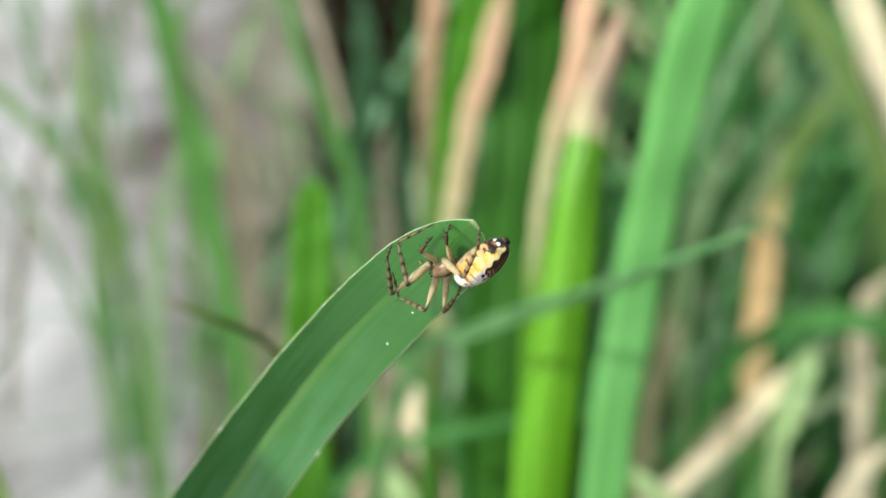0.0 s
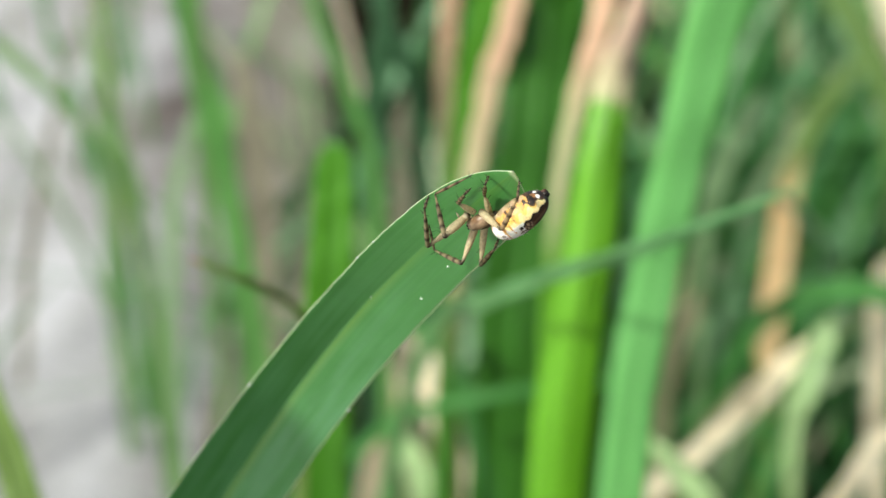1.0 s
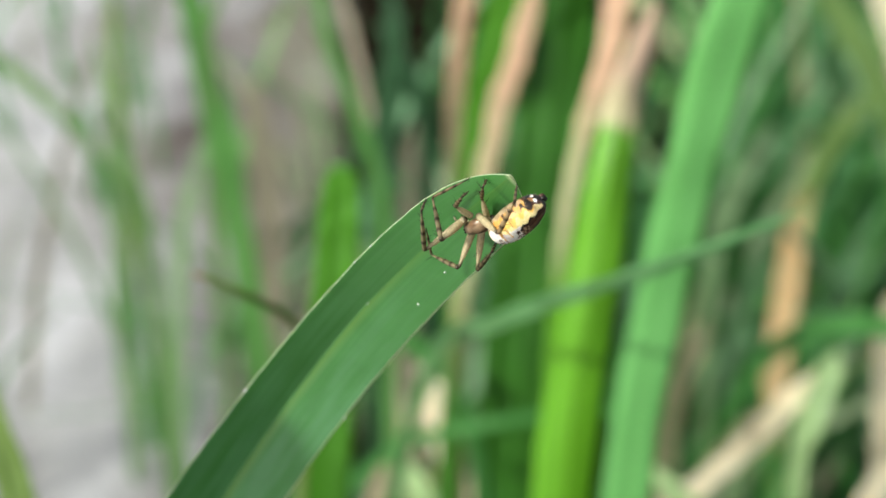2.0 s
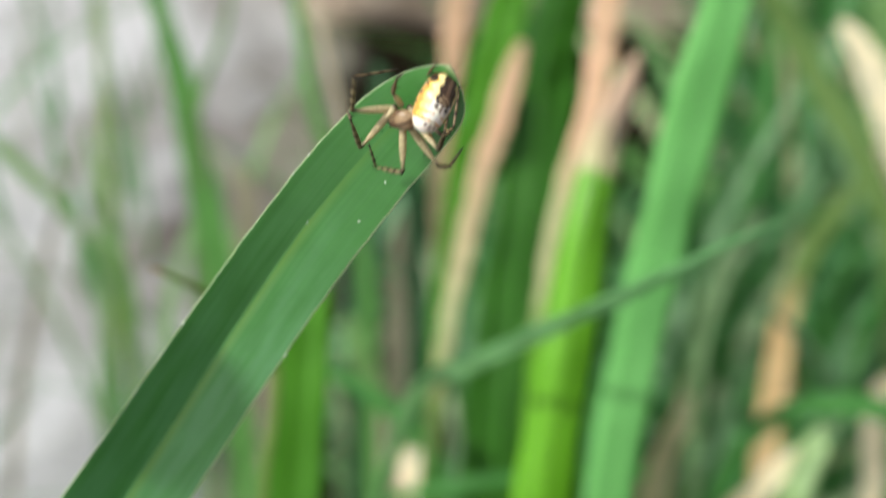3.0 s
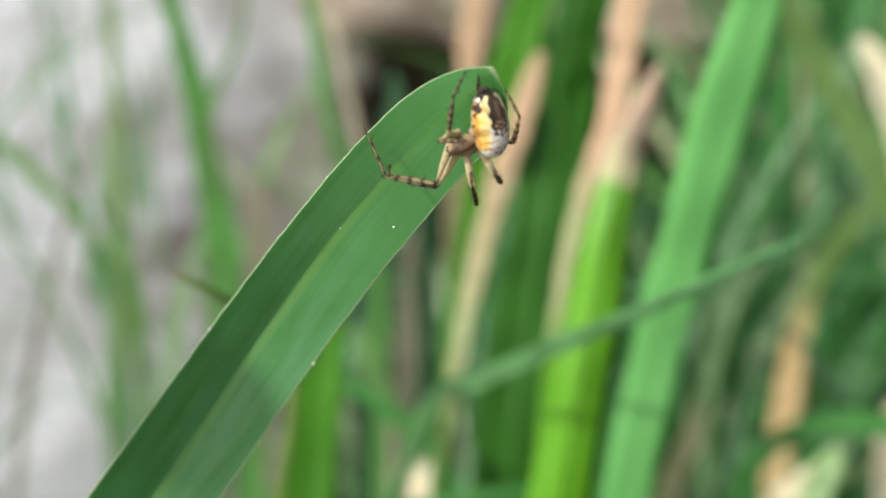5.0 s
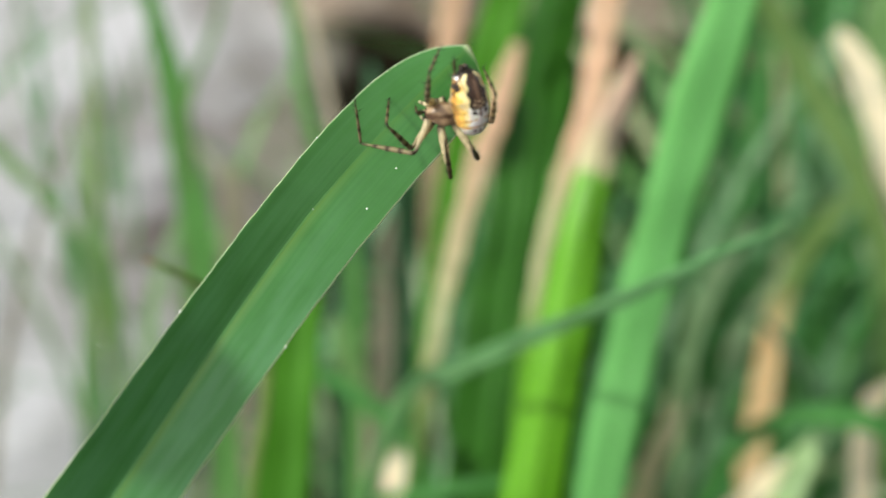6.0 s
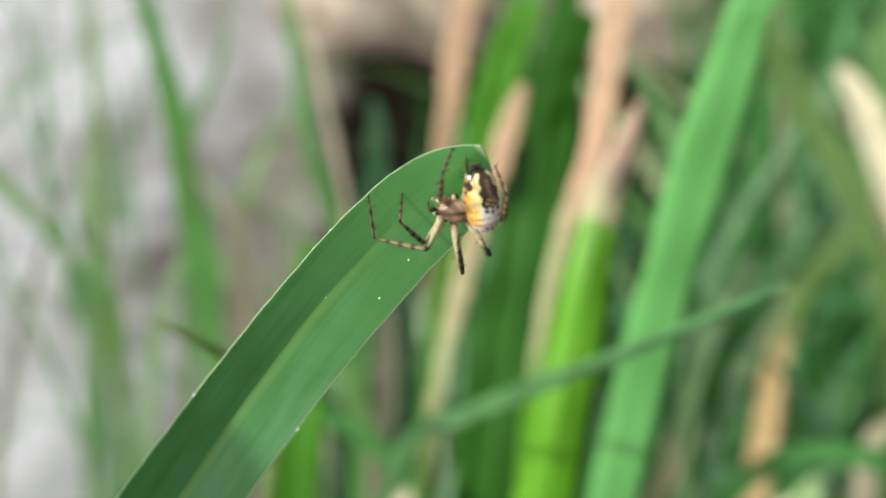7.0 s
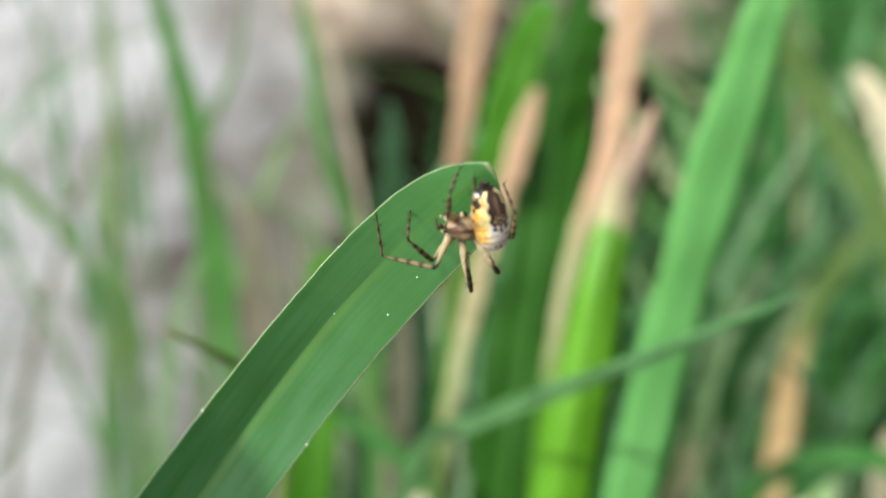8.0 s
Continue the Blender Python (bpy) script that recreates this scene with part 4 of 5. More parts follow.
def spider_material(name, rough, through_light, grain, sheen=0.35):
    n = Nodes(name)
    tone = n.add("ShaderNodeVertexColor")
    tone.layer_name = "tone"
    pos = n.add("ShaderNodeTexCoord").outputs["Object"]
    fine = n.ramp(n.noise(grain, 4, pos), [(0.3, (0.72, 0.7, 0.66, 1)), (0.7, (1.15, 1.13, 1.1, 1))])
    colour = n.mix(0.8, tone.outputs["Color"], fine, "MULTIPLY")
    n.link(colour, n.bsdf.inputs["Base Color"])
    n.bsdf.inputs["Roughness"].default_value = rough
    n.bsdf.inputs["Specular IOR Level"].default_value = sheen
    n.bump(n.noise(grain * 2, 3, pos), 0.3, 0.00003)
    if not through_light:
        n.bsdf.inputs["Subsurface Weight"].default_value = 0.35
        n.bsdf.inputs["Subsurface Radius"].default_value = (1.0, 0.6, 0.3)
        n.bsdf.inputs["Subsurface Scale"].default_value = 0.0002
    if through_light:
        glow = n.add("ShaderNodeBsdfTranslucent")
        n.link(colour, glow.inputs["Color"])
        both = n.add("ShaderNodeMixShader", Fac=through_light)
        n.link(n.bsdf.outputs[0], both.inputs[1])
        n.link(glow.outputs[0], both.inputs[2])
        n.link(both.outputs[0], n.out.inputs["Surface"])
    return n.mat


WHITE, IVORY, YELLOW, ORANGE = (0.93, 0.88, 0.82), (0.90, 0.74, 0.36), (0.86, 0.57, 0.13), (0.66, 0.34, 0.07)
BLACK, BROWN, BEIGE = (0.014, 0.008, 0.005), (0.075, 0.032, 0.017), (0.48, 0.35, 0.22)


def back_pattern(v, phi, wob):
    """The colour of the hind body: v from waist (0) to tail (1), phi degrees round from the middle of the back."""
    p = abs(phi)
    lobes = math.sin(v * 38)
    stripe = 27 + 6 * math.sin(math.pi * min(1, max(0, (v - 0.46) / 0.54))) + 4 * lobes + 3 * wob
    edge = 86 + 6 * lobes + 5 * wob - 16 * (v - 0.5)
    if v > 0.965:
        return BLACK
    if min(((p - 84) / 13) ** 2 + ((v - 0.915) / 0.026) ** 2, ((p - 122) / 11) ** 2 + ((v - 0.90) / 0.024) ** 2) < 1:
        return (0.92, 0.92, 0.86)
    # the dark band along the hind half of the back
    if v > 0.47 and p < stripe:
        if v < 0.60 and p < stripe - 11:
            return BEIGE if math.sin(v * 90) * math.cos(phi / 5) > 0.1 else BROWN
        if p < stripe - 9:
            return (0.055, 0.026, 0.014) if p > 8 or v > 0.88 else (0.17, 0.10, 0.06)
        return BLACK
    # a cross of thin brown lines and two black dots before it
    if 0.35 < v <= 0.47 and p < 34:
        if ((p - 21) / 7) ** 2 + ((v - 0.43) / 0.022) ** 2 < 1:
            return BLACK
        if p < 4 or (abs(v - 0.40) < 0.012 and p < 24):
            return (0.16, 0.07, 0.035)
    # greyish white front with faint spots
    if v < 0.17 + 0.02 * wob:
        if ((p - 24) / 9) ** 2 + ((v - 0.12) / 0.028) ** 2 < 1 or (p < 7 and 0.06 < v < 0.15):
            return (0.30, 0.24, 0.20)
        return BEIGE if p > 100 else tuple(a * (0.92 + 0.10 * wob) for a in WHITE)
    if v < 0.205 + 0.02 * wob and p < 75:
        return ORANGE if p > 12 else BEIGE
    if p < edge:
        near = (p - (stripe if v > 0.47 else 0)) / (edge - (stripe if v > 0.47 else 0))
        if abs(v - 0.30 - 0.02 * wob) < 0.012 and p > 14:
            return ORANGE
        if v < 0.34:
            return WHITE if near < 0.45 + 0.1 * wob else (IVORY if near < 0.62 else (YELLOW if near < 0.82 else ORANGE))
        if v < 0.5 and p < 36 + 5 * wob:
            return WHITE
        if v > 0.66 and near > 0.58 + 0.30 * max(0.0, (0.82 - v) / 0.16) + 0.08 * lobes:
            return BLACK if wob > 0.05 else BROWN
        if v > 0.84:
            return IVORY
        core = 0.50 + 0.12 * wob + 0.10 * lobes
        # faint brown creases between the lobes of the flank
        if near > core and abs(lobes) < 0.10 and v < 0.8:
            return (0.42, 0.20, 0.05)
        return IVORY if near < core else (YELLOW if near < 0.8 or v > 0.7 else ORANGE)
    if v > 0.76 and p < edge + 30:
        return BLACK if math.sin(v * 42 + p * 0.06) + wob > -0.3 else (0.40, 0.21, 0.08)
    if p < edge + 16:
        if lobes + wob * 0.5 > 0.6 and v > 0.35:
            return BLACK if v > 0.55 else BROWN
        return ORANGE if v < 0.75 else BROWN
    if v > 0.80:
        return BLACK
    if p < 118 + 15 * lobes:
        return BEIGE if math.sin(v * 41 + 2) < 0.4 else (0.62, 0.38, 0.14)
    return BROWN if v > 0.6 else (0.34, 0.25, 0.14)


def hind_body(parent):
    """An egg with its waist end at +Y; the origin is its middle."""
    bm = bmesh.new()
    col = bm.verts.layers.float_color.new("tone")
    n, m, length = 110, 120, 3.02
    rows = []
    for i in range(1, n):
        v = i / n
        y = length * (0.5 - 0.5 * (1 - math.cos(math.pi * v)))
        vv = 0.5 - y / length
        r = math.sin(math.pi * v) ** 0.8
        width = 0.83 * r * (1 + 0.03 * math.cos(math.pi * v))
        high = 0.81 * r * (1 + 0.04 * math.cos(math.pi * v))
        row = []
        for j in range(m):
            a = 2 * math.pi * j / m
            x, z = width * math.sin(a), high * math.cos(a)
            lump = 1 + 0.018 * noise.noise((x * 3, y * 3, z * 3)) + 0.006 * noise.noise((x * 11, y * 11, z * 11))
            w = noise.noise((x * 4.2, y * 4.2, z * 4.2))
            vert = bm.verts.new((x * lump * MM, y * MM, (z * lump - 0.12 * (vv - 0.5) ** 2) * MM))
            phi = (math.degrees(a) + 180) % 360 - 180
            vert[col] = (*back_pattern(vv, phi + 4 * w, w), 1.0)
            row.append(vert)
        rows.append(row)
    for a, b in zip(rows, rows[1:]):
        for j in range(m):
            bm.faces.new((a[j], b[j], b[(j + 1) % m], a[(j + 1) % m]))
    for row, y, tone in ((rows[0], length / 2, WHITE), (rows[-1], -length / 2, BLACK)):
        cap = bm.verts.new((0, y * MM, -0.03 * MM))
        cap[col] = (*tone, 1)
        for j in range(m):
            q = (row[j], row[(j + 1) % m], cap)
            bm.faces.new(q if y > 0 else q[::-1])
    # fine hairs
    rnd = random.Random(4)
    for _ in range(170):
        i, j = rnd.randrange(8, n - 4), rnd.randrange(m)
        base = rows[i][j].co.copy()
        out = Vector((base.x, base.y * 0.5 - 0.0006, base.z)).normalized()
        hair(bm, col, base, out, rnd.uniform(0.12, 0.24), 0.006, (0.35, 0.28, 0.2))
    ob = part("abdomen", bm, spider_material("spider_abdomen", 0.42, 0.0, 9000, 0.5), parent, "orange, ivory and black patterned egg-shaped abdomen")
    bm = bmesh.new()
    for k, (x, z) in enumerate(((0.12, -0.05), (-0.12, -0.05), (0.1, -0.2), (-0.1, -0.2))):
        tube(bm, [(-y * MM, x * MM, z * MM, w * MM, w * MM, BLACK if k < 2 else BROWN) for y, w in ((1.42, 0.11), (1.58, 0.10), (1.68, 0.05))], 8)
    part("spinnerets", bm, ob.data.materials[0], ob, "short black spinnerets")
    return ob


def hair(bm, col, base, way, length, thick, tone):
    side = way.cross(Vector((0.31, 0.77, 0.56))).normalized()
    other = way.cross(side)
    foot = []
    for k in range(3):
        v = bm.verts.new(base + (side * math.cos(k * 2.094) + other * math.sin(k * 2.094)) * thick * MM)
        v[col] = (*tone, 1)
        foot.append(v)
    top = bm.verts.new(base + way * length * MM)
    top[col] = (*tone, 1)
    for k in range(3):
        bm.faces.new((foot[k], foot[(k + 1) % 3], top))


SKIN, SKIN_DARK, SHELL = (0.70, 0.60, 0.37), (0.035, 0.02, 0.01), (0.40, 0.275, 0.165)
SHIN, SOLE = (0.30, 0.22, 0.11), (0.30, 0.22, 0.12)


def front_body(parent):
    """The head and breast shell, its head at +Y; the origin is its middle."""
    mat = spider_material("spider_shell", 0.3, 0.12, 6000, 0.6)
    bm = bmesh.new()
    rings = []
    for y, w, h, cz, tone in ((-0.95, 0.10, 0.10, 0.0, SHELL), (-0.82, 0.38, 0.26, 0.02, SHELL), (-0.55, 0.66, 0.40, 0.05, SHELL), (-0.2, 0.76, 0.47, 0.08, SHELL),
                              (0.15, 0.70, 0.46, 0.09, (0.24, 0.15, 0.08)), (0.45, 0.52, 0.42, 0.10, SHELL), (0.7, 0.42, 0.38, 0.10, SHELL), (0.88, 0.34, 0.28, 0.08, (0.24, 0.15, 0.08)), (0.95, 0.18, 0.14, 0.06, SHELL)):
        rings.append((y * 0.8 * MM, 0, cz * MM, w * 0.74 * MM, h * 0.8 * MM, tone))
    tube(bm, rings, 20)
    col = bm.verts.layers.float_color["tone"]
    for v in bm.verts:
        if abs(v.co.x) < 0.13 * MM and v.co.z > 0.2 * MM:
            v[col] = (0.10, 0.05, 0.025, 1)
        elif abs(v.co.x) > 0.5 * MM:
            v[col] = (0.18, 0.10, 0.05, 1)
    body = part("cephalothorax", bm, mat, parent, "glossy brown shell with a dark middle line")
    eye_mat = Nodes("spider_eye")
    eye_mat.bsdf.inputs["Base Color"].default_value = (0.006, 0.005, 0.004, 1)
    eye_mat.bsdf.inputs["Roughness"].default_value = 0.08
    for x, y, z, r in ((0.12, 0.70, 0.27, 0.065), (-0.12, 0.70, 0.27, 0.065), (0.11, 0.76, 0.14, 0.06), (-0.11, 0.76, 0.14, 0.06), (0.26, 0.66, 0.18, 0.05), (-0.26, 0.66, 0.18, 0.05)):
        bm = bmesh.new()
        bmesh.ops.create_uvsphere(bm, u_segments=10, v_segments=6, radius=r * MM, matrix=Matrix.Translation((x * MM, y * MM, z * MM)))
        part("eye", bm, eye_mat.mat, body, "shiny black eye")
    for side in (1, -1):
        bm = bmesh.new()
        tube(bm, [(y * MM, side * 0.16 * MM, z * MM, w * MM, w * MM, t) for y, z, w, t in ((0.55, -0.12, 0.12, SKIN), (0.72, -0.24, 0.14, SKIN), (0.8, -0.44, 0.11, SKIN_DARK), (0.8, -0.53, 0.04, SKIN_DARK))], 10)
        part("fang", bm, mat, body)
        bm = bmesh.new()
        tube(bm, [(y * MM, side * x * MM, z * MM, w * MM, w * MM, t) for y, x, z, w, t in ((0.45, 0.32, -0.18, 0.08, SKIN), (0.75, 0.4, -0.05, 0.09, SKIN), (0.95, 0.38, -0.25, 0.08, SKIN_DARK),
                                                                                         (1.1, 0.34, -0.45, 0.08, SKIN), (1.2, 0.3, -0.6, 0.03, SKIN_DARK))], 10)
        part("palp", bm, mat, body)
    return body


LEG_MAT = spider_material("spider_leg", 0.38, 0.42, 7000, 0.5)


def leg_piece(name, parent, length, thick, skin, bands, seed, bristles):
    """One rigid piece of a leg from its joint (origin) along +Y. bands: places of dark rings."""
    rnd = random.Random(seed)
    bm = bmesh.new()
    rings = []
    for k in range(29):
        s = k / 28
        w = thick * (0.72 + 0.42 * math.sin(math.pi * min(1, s * 1.15 + 0.05)) ** 0.7 - 0.32 * s)
        if k in (0, 28):
            w *= 0.55
        dark = max(math.exp(-(((s - at) / wide) ** 2)) for at, wide in bands)
        tone = tuple(a * (1 - dark) + b * dark for a, b in zip(skin, SKIN_DARK))
        w *= 1 + 0.16 * dark
        rings.append((s * length * MM, 0, 0.05 * thick * math.sin(s * 3.1) * MM, w * MM, w * MM, tone))
    tube(bm, rings, 12)
    col = bm.verts.layers.float_color["tone"]
    for _ in range(bristles):
        s, a = rnd.uniform(0.08, 0.97), rnd.uniform(0, 6.283)
        out = Vector((math.cos(a), 0.75, math.sin(a))).normalized()
        base = Vector((math.cos(a) * thick * 0.7, s * length, math.sin(a) * thick * 0.7)) * MM
        big = rnd.random() < 0.25
        hair(bm, col, base, out, rnd.uniform(0.25, 0.42) if big else rnd.uniform(0.12, 0.2), 0.02 if big else 0.01, SKIN_DARK)
    return part(name, bm, LEG_MAT, parent)


SPIDER = tagged(new("spider"), "small orange and black orb-weaving spider clinging to a grass blade", "spider")
ABDOMEN = hind_body(SPIDER)
HEAD = front_body(SPIDER)
LEG_SIZES = {"a": (2.1, 2.5, 2.3), "b": (2.6, 3.05, 2.4), "c": (2.3, 2.6, 2.4), "d": (2.4, 2.4, 2.2), "g": (1.3, 1.3, 1.3), "h": (1.6, 1.6, 1.5), "e": (2.1, 2.0, 2.0), "i": (1.9, 1.9, 1.8)}
HIPS = {"a": (0.45, 0.50), "b": (0.6, 0.2), "g": (0.6, -0.12), "e": (0.5, -0.42), "c": (-0.45, 0.50), "d": (-0.6, 0.2), "h": (-0.6, -0.12), "i": (-0.5, -0.42)}
LEGS = {}
for number, (key, (l1, l2, l3)) in enumerate(LEG_SIZES.items()):
    big = 1.0 if l1 > 1.8 else 0.85
    shin_tone = (0.36, 0.30, 0.165) if key in "abc" else (0.50, 0.36, 0.19) if key == "e" else SHIN if key in "egh" else (0.17, 0.125, 0.06)
    thigh = leg_piece("leg", SPIDER, l1, 0.178 * big, SKIN, ((1.0, 0.13), (0.0, 0.06)), number, 10)
    shin = leg_piece("tibia", thigh, l2, 0.112 * big, shin_tone, ((0.0, 0.07), (0.24, 0.045), (0.48, 0.045), (0.72, 0.05), (1.0, 0.08)), number + 20, 26 if big == 1 else 12)
    foot = leg_piece("metatarsus", thigh, l3, 0.066 * big, SOLE, ((0.0, 0.07), (0.32, 0.06), (0.62, 0.07), (0.95, 0.16)), number + 40, 14 if big == 1 else 8)
    LEGS[key] = (thigh, shin, foot)


# ---- how the spider moves: places in millimetres ----
def frame_of(place, ahead, up):
    """A pose whose +Y looks ahead and whose +Z is up."""
    y = Vector(ahead).normalized()
    x = y.cross(Vector(up)).normalized()
    z = x.cross(y)
    m = Matrix((x, y, z)).transposed().to_4x4()
    m.translation = Vector(place) * MM
    return m


# seconds; hind body: middle, ahead, up; front body: middle, ahead, up
RESTING = [
    (0, (0.63, 83.64, 327.69), (-0.79, -0.10, -0.60), (0.42, -0.80, -0.43), (-1.17, 84.57, 327.00), (-0.76, 0.44, -0.47), (0.07, -0.67, -0.74)),
    (2.3, (0.63, 83.64, 327.69), (-0.79, -0.10, -0.60), (0.42, -0.80, -0.43), (-1.17, 84.57, 327.00), (-0.76, 0.44, -0.47), (0.07, -0.67, -0.74)),
    (2.5, (0.64, 83.68, 327.78), (-0.69, 0.04, -0.73), (0.46, -0.76, -0.47), (-1.17, 84.73, 327.28), (-0.86, 0.48, -0.17), (-0.17, -0.59, -0.79)),
    (2.7, (0.36, 83.69, 327.81), (-0.56, 0.16, -0.81), (0.43, -0.78, -0.45), (-1.33, 84.78, 327.09), (-0.88, 0.37, -0.29), (-0.05, -0.69, -0.72)),
]
TURNING = [
    (2.9, (-0.15, 83.77, 327.98), (-0.57, 0.21, -0.79), (0.29, -0.85, -0.44), (-1.76, 84.79, 327.16), (-0.89, 0.19, -0.42), (0.08, -0.83, -0.56)),
    (3, (-0.34, 83.87, 328.19), (-0.44, -0.38, -0.81), (0.48, -0.87, 0.15), (-1.80, 84.73, 327.01), (-0.73, 0.60, -0.32), (-0.49, -0.79, -0.37)),
    (3.1, (-0.41, 83.83, 328.12), (-0.34, 0.03, -0.94), (0.35, -0.93, -0.15), (-1.88, 84.75, 327.05), (-0.93, 0.20, -0.31), (-0.09, -0.94, -0.33)),
    (3.3, (-0.31, 83.82, 328.09), (-0.24, 0.17, -0.96), (0.43, -0.86, -0.26), (-1.75, 84.80, 327.10), (-0.94, 0.18, -0.30), (-0.03, -0.89, -0.46)),
]
BACKING = [
    (3.5, (-0.42, 83.64, 327.69), (-0.16, 0.01, -0.99), (0.09, -1.00, -0.02), (-1.15, 84.75, 326.40), (-0.30, -0.10, -0.95), (0.13, -0.98, 0.10)),
    (3.7, (-0.63, 83.55, 327.50), (-0.06, 0.05, -1.00), (-0.07, -1.00, -0.04), (-0.04, 84.28, 325.85), (0.63, -0.06, -0.78), (-0.10, -0.99, -0.01)),
    (4, (0.11, 83.55, 327.51), (0.17, 0.03, -0.99), (0.28, -0.96, 0.01), (-0.74, 84.28, 326.05), (-0.84, -0.03, -0.55), (0.10, -0.99, -0.10)),
    (4.3, (0.08, 83.47, 327.33), (0.06, 0.02, -1.00), (0.72, -0.69, 0.03), (-1.09, 84.22, 325.75), (-0.72, 0.23, -0.65), (0.30, -0.74, -0.60)),
]
SETTLING = [
    (4.5, (0.05, 83.49, 327.37), (0.13, -0.09, -0.99), (0.67, -0.73, 0.16), (-1.04, 84.19, 325.74), (-0.75, 0.25, -0.61), (0.13, -0.85, -0.51)),
    (5.6, (0.44, 83.57, 327.48), (0.16, 0.03, -0.99), (0.54, -0.84, 0.07), (-0.73, 84.49, 326.56), (-0.97, 0.24, -0.10), (-0.24, -0.97, -0.01)),
    (8, (0.44, 83.57, 327.48), (0.16, 0.03, -0.99), (0.54, -0.84, 0.07), (-0.73, 84.49, 326.56), (-0.97, 0.24, -0.10), (-0.24, -0.97, -0.01)),
]
BODY = RESTING + TURNING + BACKING + SETTLING
# for each leg: seconds, knee, ankle and foot
STEPS = {}
STEPS["a"] = [
    (0, (-2.91, 82.87, 327.04), (-3.30, 85.07, 328.17), (-1.57, 84.32, 329.50)),
    (2.3, (-2.91, 82.87, 327.04), (-3.30, 85.07, 328.17), (-1.57, 84.32, 329.50)),
    (2.5, (-2.62, 82.91, 327.61), (-3.44, 85.19, 328.23), (-2.38, 83.63, 329.55)),
    (2.7, (-2.98, 83.04, 327.71), (-3.56, 85.37, 328.40), (-2.39, 83.77, 329.55)),
    (2.9, (-3.78, 83.34, 327.96), (-3.99, 85.77, 328.52), (-2.17, 84.62, 329.34)),
    (3, (-4.11, 84.22, 327.59), (-3.93, 82.92, 329.72), (-2.04, 84.24, 329.58)),
    (3.1, (-4.02, 83.57, 327.72), (-3.92, 82.26, 329.84), (-2.21, 83.78, 329.62)),
    (3.3, (-3.88, 83.63, 328.11), (-3.81, 81.93, 329.94), (-1.88, 83.16, 329.78)),
]
STEPS["a"] += [
    (3.5, (-2.36, 83.70, 327.16), (-2.52, 81.98, 328.97), (-1.83, 84.16, 329.23)),
    (3.7, (-1.70, 84.99, 326.39), (-2.44, 84.35, 328.69), (-2.18, 82.42, 329.91)),
    (4, (-1.50, 82.42, 326.69), (-2.56, 81.16, 328.57), (-2.53, 83.42, 329.26)),
    (4.3, (-1.65, 82.82, 327.30), (-1.43, 81.34, 329.30), (-0.91, 83.49, 329.91)),
    (4.6, (-1.65, 82.82, 327.30), (-1.43, 81.34, 329.30), (-0.91, 83.49, 329.91)),
    (5.6, (-1.41, 82.92, 327.73), (-1.32, 81.27, 329.61), (-0.88, 83.51, 329.92)),
    (8, (-1.41, 82.92, 327.73), (-1.32, 81.27, 329.61), (-0.88, 83.51, 329.92)),
]
STEPS["b"] = [
    (0, (-3.48, 84.42, 325.90), (-3.81, 83.05, 328.61), (-3.61, 85.35, 327.93)),
    (2.3, (-3.48, 84.42, 325.90), (-3.81, 83.05, 328.61), (-3.61, 85.35, 327.93)),
    (2.5, (-3.24, 84.84, 326.22), (-3.78, 82.93, 328.53), (-4.04, 85.07, 327.47)),
    (2.7, (-3.48, 85.46, 326.28), (-3.85, 83.23, 328.32), (-4.12, 85.50, 327.57)),
    (2.9, (-3.76, 84.87, 325.94), (-4.21, 82.57, 327.89), (-4.27, 84.90, 327.34)),
    (3, (-3.58, 84.79, 325.81), (-4.10, 82.58, 327.85), (-4.34, 84.93, 327.38)),
    (3.1, (-3.10, 84.04, 325.63), (-4.71, 86.48, 324.77), (-4.58, 85.54, 326.97)),
    (3.3, (-2.90, 84.00, 325.64), (-4.52, 86.35, 324.58), (-4.52, 85.35, 326.76)),
]
STEPS["b"] += [
    (3.5, (-2.13, 82.64, 327.11), (-3.36, 84.84, 325.39), (-4.02, 86.93, 326.37)),
    (3.7, (-2.53, 83.90, 325.03), (-3.51, 86.78, 325.23), (-3.35, 86.56, 327.61)),
    (4, (-2.02, 84.78, 324.32), (-3.59, 87.35, 324.80), (-3.65, 85.99, 326.78)),
    (4.3, (-2.14, 84.97, 323.98), (-4.47, 86.86, 323.40), (-5.60, 88.55, 324.66)),
    (4.6, (-2.14, 84.97, 323.98), (-4.47, 86.86, 323.40), (-5.60, 88.55, 324.66)),
    (5.6, (-1.89, 83.80, 324.94), (-4.30, 85.65, 324.60), (-4.57, 85.19, 326.94)),
    (8, (-1.89, 83.80, 324.94), (-4.30, 85.65, 324.60), (-4.57, 85.19, 326.94)),
]
